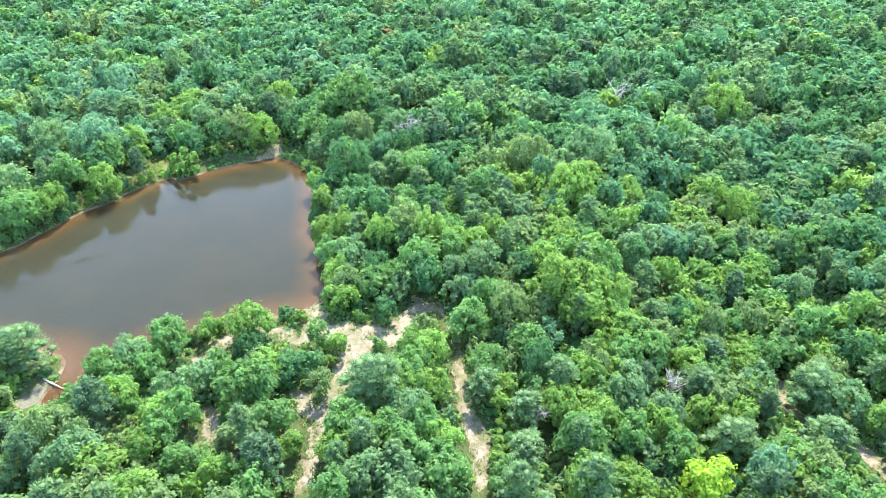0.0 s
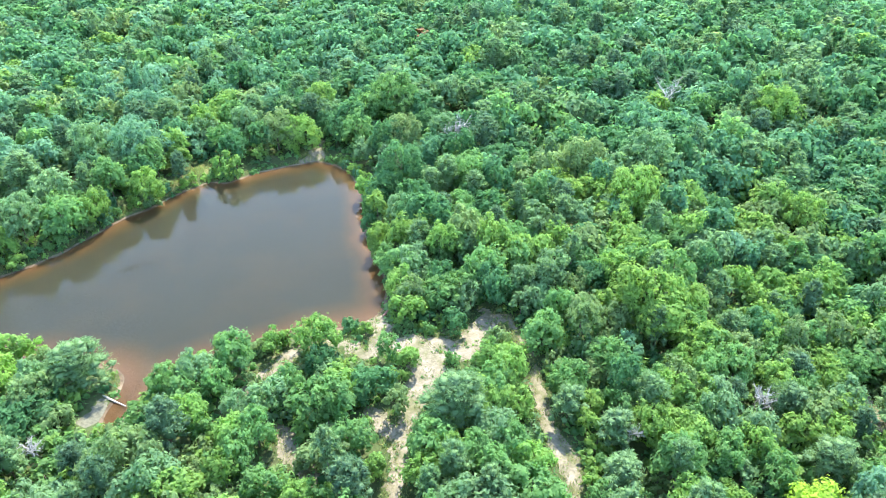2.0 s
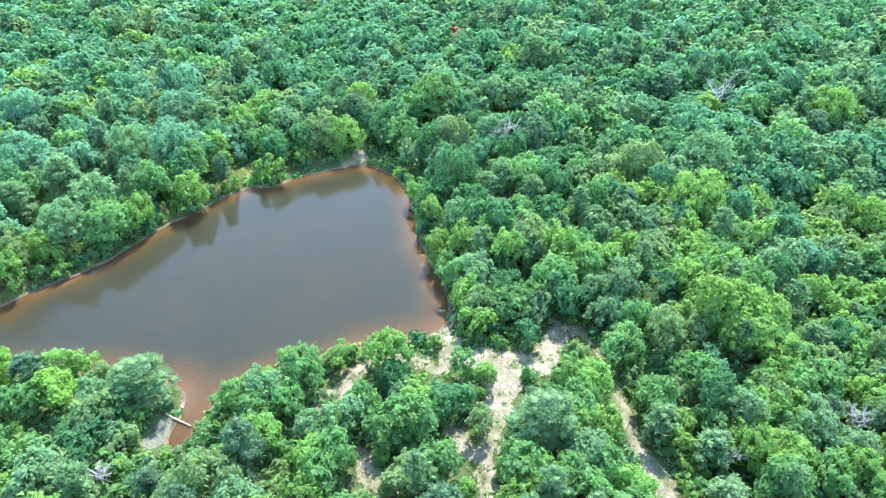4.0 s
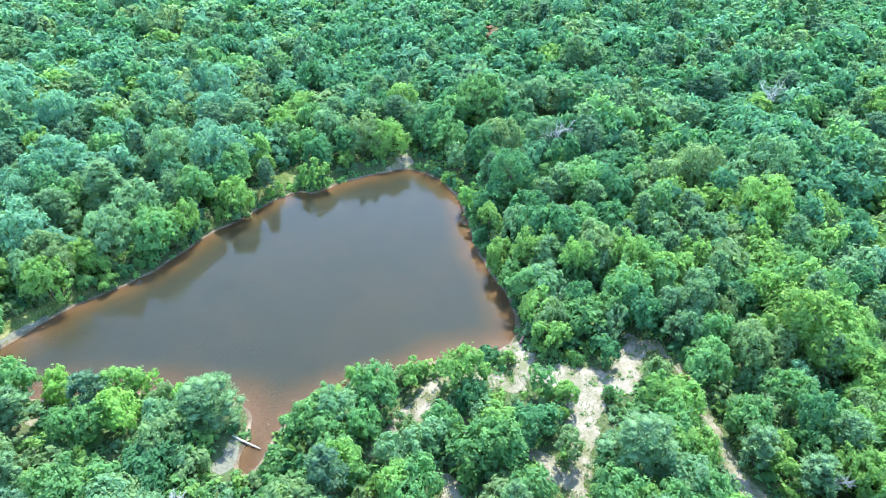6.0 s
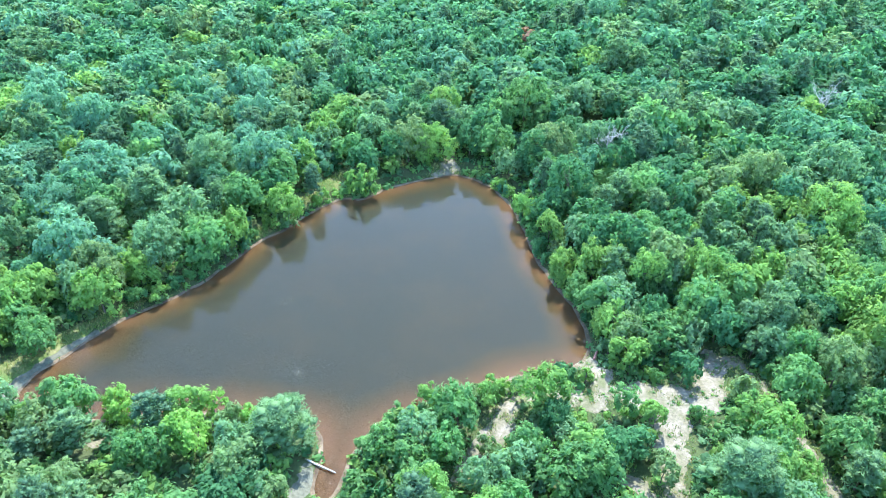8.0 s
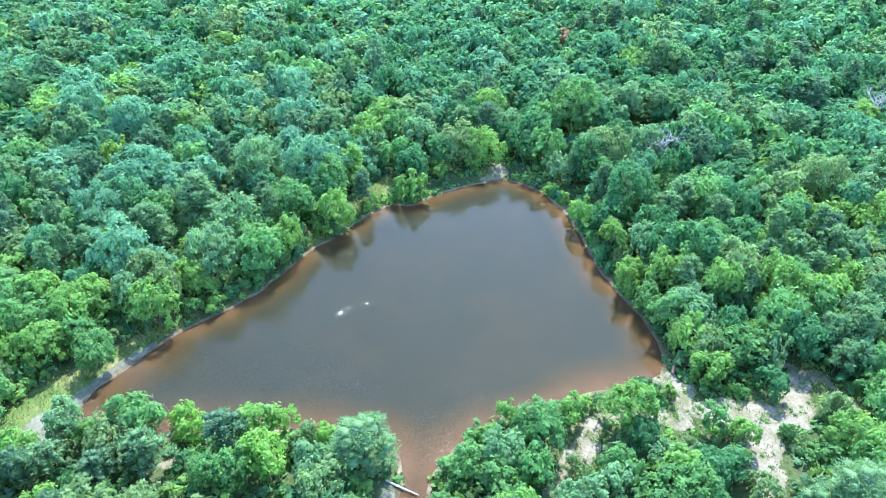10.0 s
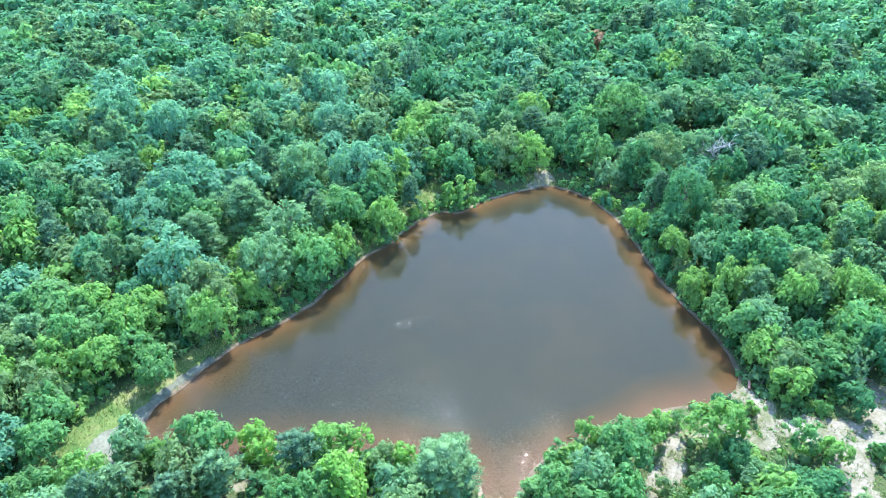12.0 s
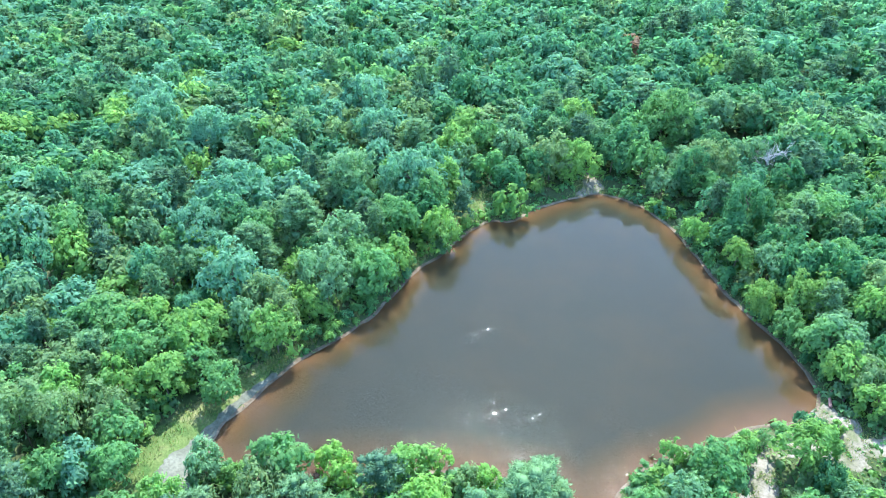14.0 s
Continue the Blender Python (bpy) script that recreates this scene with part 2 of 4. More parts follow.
# bare sand: lines of places with a half-width each
CLEARING = [[(-36.5, 85.5, 1.4), (-33.3, 82.5, 1.6), (-32.8, 78.5, 1.6), (-33.8, 75.8, 1.5), (-38.5, 76.8, 1.3), (-43, 75.0, 1.0), (-45.5, 73.2, 1.5), (-46.4, 67.9, 1.8), (-48.8, 63.2, 1.3), (-49.8, 58.5, 1.0)],
            [(-31.5, 79.0, 1.6), (-27.5, 79.6, 2.5), (-22.5, 79.8, 3.0), (-18.2, 81.3, 2.6), (-17.2, 86.0, 2.2), (-16.8, 90.3, 1.9), (-13.2, 91.0, 1.2)],
            [(-23.0, 78.0, 3.0), (-23.6, 72.6, 2.4), (-23.0, 69.2, 1.9), (-22.7, 63.0, 1.4), (-22.5, 58.5, 1.3), (-21.2, 54.0, 1.1), (-20.3, 48.0, 0.9)],
            [(-22.6, 59.5, 1.0), (-25.0, 61.0, 1.3), (-28.2, 63.4, 1.2)],
            [(-39.4, 68.6, 0.9), (-38.6, 65.4, 0.9)],
            [(-40.8, 57.2, 0.9), (-38.0, 54.6, 1.6), (-34.8, 52.6, 1.8), (-32.0, 50.4, 1.1)],
            [(-45.8, 70.5, 0.8), (-45.6, 65.7, 0.7)]]
TRAIL = [[(-6.6, 81.0, 0.5), (-5.8, 77.0, 1.2), (-4.4, 73.8, 1.1), (-3.6, 70.8, 1.1), (-2.0, 68.2, 1.4), (0.6, 64.3, 1.6), (2.0, 60.5, 1.2), (3.0, 55.0, 0.8)],
         [(-13.2, 91.0, 0.7), (-10.0, 87.0, 0.5), (-7.5, 83.0, 0.4)],
         [(47.5, 97.0, 0.9), (48.6, 93.5, 1.5), (49.2, 89.6, 1.2), (53.0, 86.2, 1.2), (57.3, 83.0, 1.3), (61.5, 76.0, 1.0)],
         [(-74.4, 149.5, 0.9), (-73.9, 145.0, 1.6), (-72.6, 142.2, 2.0), (-75.5, 139.3, 1.0)],
 [(-99.6, 51.0, 0.8), (-98.2, 51.6, 0.8)], [(-93.0, 53.0, 0.6), (-92.0, 53.2, 0.6)],
         [(-124.0, 116.0, 0.7), (-122.0, 113.0, 0.9), (-117.4, 110.0, 0.9)]]
DIRT = [[(108.0, 342.0, 3.0), (113.0, 348.0, 4.0), (118.0, 356.0, 3.0)], [(94.0, 296.0, 1.2), (97.0, 300.0, 1.5)]]
SPIT = [[(-99.5, 123.0, 1.0), (-96.5, 127.0, 2.0), (-96.0, 131.5, 1.6), (-90.0, 130.5, 1.2)],
        [(-103.6, 104.5, 0.9), (-99.5, 114.5, 1.0), (-98.2, 121.0, 1.2)],
        [(-111.5, 83.0, 0.6), (-116.0, 74.5, 0.8), (-117.6, 70.6, 1.3), (-119.9, 65.4, 1.8), (-122.0, 60.2, 2.2), (-123.6, 55.0, 2.8), (-123.0, 49.0, 3.2), (-120.0, 45.0, 2.4)]]
SILT = [[(-69.6, 55.6, 0.9), (-69.4, 51.5, 1.3)], [(-115.3, 71.5, 0.6), (-117.6, 66.0, 0.8), (-119.0, 61.0, 1.0), (-119.4, 56.0, 1.6), (-120.0, 51.0, 2.4), (-117.0, 49.5, 1.6)]]


def bare(x, y, lines, ragged=0.55, seed=9):
    """Metres outside the bare lines; negative on them."""
    x, y = np.asarray(x, float), np.asarray(y, float)
    best = np.full(x.shape, 1e9)
    for line in lines:
        for (ax, ay, ar), (bx, by, br) in zip(line[:-1], line[1:]):
            ex, ey = bx - ax, by - ay
            u = np.clip(((x - ax) * ex + (y - ay) * ey) / (ex * ex + ey * ey), 0, 1)
            best = np.minimum(best, np.hypot(x - ax - u * ex, y - ay - u * ey) - (ar + (br - ar) * u))
    return best + ragged * (ripple_noise(x, y, 3.4, seed) + 0.5 * ripple_noise(x, y, 1.3, seed + 1))


def raw_mesh(name, verts, faces, mats, slots=None, smooth=False):
    """A mesh from arrays: faces is N x 4 (or N x 3)."""
    me = bpy.data.meshes.new(name)
    verts, faces = np.asarray(verts, np.float32), np.asarray(faces, np.int32)
    me.vertices.add(len(verts))
    me.vertices.foreach_set("co", verts.ravel())
    k = faces.shape[1]
    me.loops.add(faces.size)
    me.loops.foreach_set("vertex_index", faces.ravel())
    me.polygons.add(len(faces))
    me.polygons.foreach_set("loop_start", np.arange(0, faces.size, k, dtype=np.int32))
    for mt in mats:
        me.materials.append(mt)
    if slots is not None:
        me.polygons.foreach_set("material_index", np.asarray(slots, np.int32))
    me.update(calc_edges=True)
    me.polygons.foreach_set("use_smooth", np.full(len(faces), smooth))
    return me


def grid_faces(nx, ny):
    i, j = np.meshgrid(np.arange(nx - 1), np.arange(ny - 1), indexing="ij")
    a = (i * ny + j).ravel()
    return np.stack([a, a + ny, a + ny + 1, a + 1], 1)


def axis(lo, hi, fine, far, grow=1.25):
    mid = list(np.arange(lo, hi + 0.01, fine))
    for sign in (-1, 1):
        edge, step, out = (lo if sign < 0 else hi), fine, []
        while abs(edge) < far:
            step *= grow
            edge += sign * step
            out.append(edge)
        mid = out[::-1] + mid if sign < 0 else mid + out
    return np.array(mid)


# ---- ground, water ----
gx, gy = axis(-150, 75, 1.5, 2600), axis(34, 160, 1.5, 2600)
X, Y = np.meshgrid(gx, gy, indexing="ij")
Z = ground_height(X, Y)
ground = tagged(new("ground", raw_mesh("ground", np.stack([X, Y, Z], -1).reshape(-1, 3), grid_faces(len(gx), len(gy)), [LITTER], smooth=True)),
                "brown leaf litter and sandy soil of the forest floor", "ground", kind="structure")


def sheet(name, lines, mat, label, category, step=0.5, thick=0.07, top=0.05, ragged=0.55, seed=9):
    """A thin skin of another soil on the ground, sinking into it at its uneven rim."""
    pts = np.array([p for line in lines for p in line])
    xs = np.arange(pts[:, 0].min() - 5, pts[:, 0].max() + 5, step)
    ys = np.arange(pts[:, 1].min() - 5, pts[:, 1].max() + 5, step)
    x, y = np.meshgrid(xs, ys, indexing="ij")
    d = bare(x, y, lines, ragged, seed)
    z = ground_height(x, y) + np.clip(-d * 0.12, -thick, top) + 0.015 * ripple_noise(x, y, 1.1, seed + 2)
    faces = grid_faces(len(xs), len(ys))
    faces = faces[(d.ravel()[faces] < 0.7).any(1)]
    used, index = np.unique(faces, return_inverse=True)
    verts = np.stack([x, y, z], -1).reshape(-1, 3)[used]
    return tagged(new(name, raw_mesh(name, verts, index.reshape(-1, 4), [mat], smooth=True)), label, category, kind="structure")


sheet("sand_clearing", CLEARING, SAND, "pale sandy clearing with trampled tracks beside the pond", "clearing")
sheet("dirt_trail", TRAIL, SAND, "narrow pale dirt trail through the trees", "trail", seed=21, ragged=0.4)
sheet("dirt_clearing", DIRT, SAND, "bare tan dirt opening in the far woods", "clearing", step=1.0, seed=25)
sheet("grassy_bank", SPIT, BANK_GRASS, "strip of yellow-green grass along the water", "bank", top=0.12, seed=31)
sheet("silt_bank", SILT, GREY_SILT, "grey silt shelf at the pond's edge", "bank", top=0.16, seed=41, ragged=0.3)

ring = np.roll(SHORE, -1, 0) - np.roll(SHORE, 1, 0)
ring = np.stack([ring[:, 1], -ring[:, 0]], 1) / np.linalg.norm(ring, axis=1)[:, None]
if pond_distance(*(SHORE[10] + ring[10] * 2)) < 0:
    ring = -ring

rows = []
for off in (-0.35, 0.12, 0.45, 0.9):
    e = SHORE.copy()
    for k in range(6):          # settle each row at its distance from the water's edge
        e = e + ring * (off - pond_distance(e[:, 0], e[:, 1]))[:, None] * 0.6
    rows.append(np.column_stack([e, np.maximum(ground_height(e[:, 0], e[:, 1]), -0.1) + (0.05 if 0 < off < 0.8 else -0.06)]))
count = len(SHORE)
faces = [(a * count + i, a * count + (i + 1) % count, (a + 1) * count + (i + 1) % count, (a + 1) * count + i) for a in range(3) for i in range(count)]
tagged(new("shore_rim", raw_mesh("shore_rim", np.concatenate(rows), faces, [SHORE_MUD], smooth=True)),
       "narrow pale muddy rim along the waterline", "shore", kind="structure")

wx, wy = np.arange(-121, -33, 0.6), np.arange(50, 143, 0.6)
x, y = np.meshgrid(wx, wy, indexing="ij")
d = pond_distance(x, y)
faces = grid_faces(len(wx), len(wy))
faces = faces[(d.ravel()[faces] < 0.5).any(1)]
used, index = np.unique(faces, return_inverse=True)
verts = np.stack([x, y, 0 * x + 0.02], -1).reshape(-1, 3)[used]
pond = raw_mesh("pond_water", verts, index.reshape(-1, 4), [WATER], smooth=True)
# small waves: a light breeze over the southern part of the pond, and one stray gust in the open water
breeze = smooth_step((82 - y - 0.10 * (x + 90)) / 18 + 0.3 * ripple_noise(x, y, 17, 81)) * (0.6 + 0.4 * smooth_step(0.5 + 0.7 * ripple_noise(x, y, 9, 82)))
breeze = breeze * np.maximum(smooth_step(-d / 3.5), smooth_step((74 - y) / 8)) * smooth_step((-57 - x) / 6)
stray = np.exp(-(((x + 88.6 - 0.5 * (y - 87.7)) / 1.1) ** 2 + ((y - 87.7) / 1.3) ** 2)) + 0.7 * np.exp(-(((x + 85.6 - 0.8 * (y - 90.4)) / 1.2) ** 2 + ((y - 90.4) / 0.6) ** 2))
for nm, field in (("breeze", breeze), ("stray", stray)):
    pond.attributes.new(nm, "FLOAT", "POINT").data.foreach_set("value", field.ravel()[used].astype(np.float32))
# how deep the water is: the shallows run out wide along the near and eastern shore and at the inlet
shelf = 5.5 + 3.0 * smooth_step((80 - verts[:, 1]) / 18) + 2.5 * smooth_step((verts[:, 0] + 62) / 20) * smooth_step((105 - verts[:, 1]) / 20)
depth = np.clip(-d.ravel()[used] / shelf, 0, 1) * 0.8
pond.attributes.new("depth", "FLOAT", "POINT").data.foreach_set("value", depth.astype(np.float32))
tagged(new("pond_water", pond), "still muddy brown pond reflecting sky and trees", "pond", kind="structure")


# ---- trees ----
def sprays(centres, normals, size, thin, rng, droop=0.25):
    """Small leaf sprays, one pointed triangle each."""
    n = len(centres)
    side = np.cross(normals, rng.normal(size=(n, 3)))
    side /= np.linalg.norm(side, axis=1)[:, None] + 1e-9
    other = np.cross(normals, side)
    s = (size * rng.uniform(0.6, 1.4, n))[:, None]
    v = np.stack([centres + side * s * 1.15 - normals * s * droop, centres - side * s * 0.6 + other * s * thin, centres - side * s * 0.6 - other * s * thin], 1)
    return v.reshape(-1, 3), np.arange(3 * n).reshape(n, 3)


def unit(v):
    return v / (np.linalg.norm(v, axis=-1, keepdims=True) + 1e-9)


def lump(centre, radius, rng, around=5, bands=2):
    """An uneven inner mass of foliage, closed above."""
    v = [centre + np.array((0, 0, radius))]
    for k in range(1, bands + 1):
        a = 0.72 * k / bands * math.pi
        for s in range(around):
            t = 6.2832 * (s + 0.5 * (k % 2)) / around
            r = radius * rng.uniform(0.75, 1.1)
            v.append(centre + r * np.array((math.sin(a) * math.cos(t), math.sin(a) * math.sin(t), math.cos(a))))
    f = [(0, 1 + i, 1 + (i + 1) % around) for i in range(around)]
    for k in range(bands - 1):
        for i in range(around):
            a, b = 1 + k * around + i, 1 + k * around + (i + 1) % around
            f += [(a, a + around, b), (b, a + around, b + around)]
    return np.array(v), np.array(f)


def broad_crown(rng, count, lobes=20, size=0.09, tall=0.78, core=0.5, twigs=9, small=1.0, around=5, bands=2):
    """A domed crown one unit in radius: leafy lobes heaped on one another, each of many twig tips, with dark gaps between."""
    cs, rs = [np.zeros(3)], [0.5]
    squash = rng.uniform(0.85, 1.15)
    for k in range(lobes):
        a = k * 2.399 + rng.uniform(-0.6, 0.6)
        up = 0.97 - (k + 0.5) / lobes * 1.42
        flat = math.sqrt(max(0.03, 1 - up * up))
        r = rng.uniform(0.19, 0.42) * small
        reach = (1 - r) * rng.uniform(0.74, 1.22)
        cs.append(np.array((math.cos(a) * flat * reach * squash, math.sin(a) * flat * reach / squash, up * reach * tall)))
        rs.append(r)
    cs, rs = np.array(cs), np.array(rs)
    share = rs ** 2 * np.where(np.arange(len(rs)) == 0, 0.4, 1.0)
    # twig tips on the outer side of each lobe
    tips = lobes * twigs
    which = rng.choice(len(cs), tips * 4, p=share / share.sum())
    out = unit(cs[which] + (0, 0, 0.25))
    dirs = unit(rng.normal(size=(tips * 4, 3)) + out * 0.75 + (0, 0, 0.25))
    at = cs[which] + dirs * rs[which][:, None] * rng.uniform(0.75, 1.2, (tips * 4, 1)) * (1, 1, 0.9)
    depth = np.linalg.norm((at[:, None] - cs[None]) / (1, 1, 0.85), axis=2) / rs[None]
    depth[np.arange(len(at)), which] = 9
    keep = np.where(depth.min(1) > 0.78)[0][:tips]
    at, dirs, which = at[keep], dirs[keep], which[keep]
    # leaves about each tip
    pick = rng.randint(0, len(at), count)
    spread = 0.38 * rs[which[pick]][:, None]
    fan = rng.normal(size=(count, 3))
    pts = at[pick] + fan * spread * (0.62, 0.62, 0.42)
    normals = unit(dirs[pick] * 0.75 + unit(fan) * 0.45 + (0, 0, 0.45) + rng.normal(size=(count, 3)) * 0.36)
    masses = [lump(c, r * core, rng, around, bands) for c, r in zip(cs, rs)]
    v, f = joined([sprays(pts, normals, size, 0.72, rng, 0.2)] + masses)
    turn = np.arctan2(v[:, 1], v[:, 0])
    bulge = 1 + 0.13 * np.sin(2 * turn + rng.uniform(0, 6)) + 0.10 * np.sin(3 * turn + rng.uniform(0, 6))
    v = v * np.column_stack([bulge, bulge, np.ones(len(v))]) + np.column_stack([v[:, 2] * rng.uniform(-0.2, 0.2), v[:, 2] * rng.uniform(-0.2, 0.2), 0 * v[:, 2]])
    foot = np.percentile(v[:, 2], 1)
    return (v - (0, 0, foot), f), cs[1:] - (0, 0, foot)


def pine_crown(rng, count, tall=1.0, size=0.1, tufts=70):
    """Tufts of long needles on whorled boughs, narrowing to a rounded top."""
    f = np.sort(rng.uniform(0, 1, tufts) ** 0.8)
    radius = np.sqrt(np.clip(1 - f ** 1.9, 0, 1)) * np.where(np.arange(tufts) % 3 == 0, rng.uniform(0.25, 0.6, tufts), rng.uniform(0.66, 0.98, tufts)) * 0.88
    a = np.arange(tufts) * 2.399 + rng.uniform(-0.5, 0.5, tufts)
    radius = radius * (0.9 + 0.16 * np.sin(2 * a + rng.uniform(0, 6)) + 0.12 * np.sin(5 * a + rng.uniform(0, 6)))
    c = np.stack([np.cos(a) * radius, np.sin(a) * radius, 1.85 * tall * f + 0.14 * radius + rng.uniform(-0.06, 0.06, tufts)], 1)
    which = rng.randint(0, tufts, count)
    out = unit(rng.normal(size=(count, 3)) * (1, 1, 0.7) + unit(c[which] * (1, 1, 0)) * 0.45 + (0, 0, 0.5))
    pts = c[which] + out * 0.15 * rng.uniform(0.2, 1.25, (count, 1)) * (1.15, 1.15, 0.75)
    side = unit(out + rng.normal(size=out.shape) * 0.35)
    normals = unit(np.cross(side, rng.normal(size=side.shape)) + (0, 0, 0.35))
    s = (size * rng.uniform(0.7, 1.35, count))[:, None]
    other = unit(np.cross(normals, side)) * s * 0.34
    v = np.stack([pts + side * s, pts - side * s * 0.7 + other, pts - side * s * 0.7 - other], 1).reshape(-1, 3)
    held = c[::2]
    masses = [lump(np.zeros(3), 0.15, rng, 4) for p in held]
    masses = [(m * (1.25, 1.25, 0.6) + p, g) for (m, g), p in zip(masses, held)]
    spine = lump(np.zeros(3), 0.5, rng, 6, 3)
    masses.append((spine[0] * (0.62, 0.62, 1.35 * tall) + (0, 0, 0.75 * tall), spine[1]))
    return joined([(v, np.arange(3 * count).reshape(count, 3))] + masses), c[::4]


def tube(path, radii, sides=6):
    """A tapered limb along the path: quads, and its last ring closed to a point."""
    path = np.asarray(path, float)
    verts, faces = [], []
    for i, (p, r) in enumerate(zip(path, radii)):
        ahead = unit(path[min(i + 1, len(path) - 1)] - path[max(i - 1, 0)])
        side = unit(np.cross(ahead, (0.31, 0.95, 0.05)))
        other = np.cross(ahead, side)
        for k in range(sides):
            a = 6.2832 * k / sides
            verts.append(p + r * (math.cos(a) * side + math.sin(a) * other))
    for i in range(len(path) - 1):
        for k in range(sides):
            a, b = i * sides + k, i * sides + (k + 1) % sides
            faces.append((a, b, b + sides, a + sides))
    return np.array(verts), np.array(faces)


def joined(parts):
    vs, fs, at = [], [], 0
    for v, f in parts:
        vs.append(v)
        fs.append(f + at)
        at += len(v)
    return np.concatenate(vs), np.concatenate(fs)


def trunk_parts(rng, heads, height, girth, limbs, sides=6):
    """A leaning trunk and limbs that run out to the crown's lobes, in metres."""
    bend = rng.normal(size=2) * 0.03 * height
    line = [(0, 0, -0.35), (bend[0] * 0.3, bend[1] * 0.3, height * 0.33), (bend[0], bend[1], height * 0.66), (bend[0] * 1.2, bend[1] * 1.2, height * 0.93)]
    parts = [tube(line, (girth * 1.25, girth * 0.85, girth * 0.55, girth * 0.15), sides)]
    for h in heads[:limbs]:
        start = np.array((bend[0] * 0.6, bend[1] * 0.6, max(height * 0.28, h[2] - height * 0.22)))
        mid = start * 0.45 + h * 0.55 + (0, 0, -0.03 * height)
        parts.append(tube([start, mid, h], (girth * 0.4, girth * 0.25, girth * 0.08), max(4, sides - 2)))
    return joined(parts)


KINDS = {  # crown's share of the height, its own proportion, lobes
    "oak_tree": dict(share=0.84, tall=0.80, lobes=20),
    "hickory_tree": dict(share=0.86, tall=1.05, lobes=22),
    "pine_tree": dict(share=0.80, tall=1.0, lobes=0),
    "sapling": dict(share=0.95, tall=0.95, lobes=11),
}
# leaves, their size, lobes' share and twig tips to a lobe, from the nearest trees to the farthest
FINENESS = {"grand": (6600, 0.044, 2.0, 12), "near": (1950, 0.075, 1.1, 10), "mid": (900, 0.104, 0.9, 9), "far": (600, 0.119, 0.75, 9), "dim": (270, 0.175, 0.6, 8)}
VARIANTS = 5


def away(x, y):
    """Metres on the plan from the southern edge strip along which the place is seen."""
    return math.hypot(max(0.0, x - 14, -71 - x), y - 2)


SHAPES = {}
for kind, k in KINDS.items():
    for v in range(VARIANTS):
        for fine, (count, size, much, twigs) in FINENESS.items():
            rng = np.random.RandomState(100 * v + 7 * len(kind) + ord(fine[0]) + len(fine))
            if kind == "pine_tree":
                shape, heads = pine_crown(rng, int(count * 1.15), k["tall"], size * 1.05, int(30 + count ** 0.5 * 1.3))
            else:
                few = 0.6 if kind == "sapling" else 1.0
                shape, heads = broad_crown(rng, int(count * few), int(k["lobes"] * much), size * (1.22 if kind == "sapling" else 1.0), k["tall"],
                                           twigs=twigs, small=0.72 if fine == "grand" else 1.0 if much > 0.8 else 1.15, around=5 if much > 0.8 else 4, bands=1)
            SHAPES[kind, v, fine] = (shape[0], shape[1], heads, float(np.percentile(shape[0][:, 2], 99.5)))


def crown_fit(kind, v, fine, high, wide):
    """Where a crown sits and how far it is drawn out: the sizes along x, z and the height of its foot."""
    own = SHAPES[kind, v, fine][3] * wide / 2
    draw = min(1.42, max(0.74, KINDS[kind]["share"] * high / own))
    return wide / 2, wide / 2 * draw, high - own * draw


MESHES = {}


def tree_meshes(kind, v, tone, fine="near"):
    """A crown one metre in radius, and a trunk one metre high with limbs out to one metre."""
    if (kind, v, tone, fine) not in MESHES:
        verts, faces, heads, top = SHAPES[kind, v, fine]
        crown = raw_mesh("crown", verts, faces, [LEAF[tone]], smooth=True)
        key = (kind, v)
        if key not in MESHES:
            rng = np.random.RandomState(v + 50)
            ends = heads * (0.8, 0.8, 0.62 / top) + (0, 0, 0.3)
            tv, tf = trunk_parts(rng, ends, 0.93, 0.035 if kind != "pine_tree" else 0.03, 6)
            MESHES[key] = raw_mesh("trunk", tv, tf, [PINE_BARK if kind == "pine_tree" else BARK], smooth=True)
        MESHES[kind, v, tone, fine] = (crown, MESHES[key])
    return MESHES[kind, v, tone, fine]


LOOKS = {"green": "mid-green", "deep": "dark green", "fresh": "bright green", "yellow": "yellow-green", "lime": "vivid lime-yellow", "bright": "bright yellow-green",
         "pale": "pale blue-green", "sage": "dull sage-green", "olive": "olive-green", "rust": "rusty brown",
         "teal": "blue-green", "needle": "grey-green", "needle_dark": "dark grey-green"}
NOUNS = {"oak_tree": "oak tree with a rounded crown", "hickory_tree": "tall broadleaf tree with a full crown",
         "pine_tree": "pine tree with tufted needle boughs", "sapling": "young bushy tree with low branches"}
GROUPS = {"oak_tree": "oaks round the pond", "hickory_tree": "tall broadleaf trees round the pond", "pine_tree": "pines round the pond", "sapling": "young trees and bushes"}
CATEGORY = {"oak_tree": "tree", "hickory_tree": "tree", "pine_tree": "pine tree", "sapling": "young tree"}
PLACED = []      # x, y, radius of every tree that stands


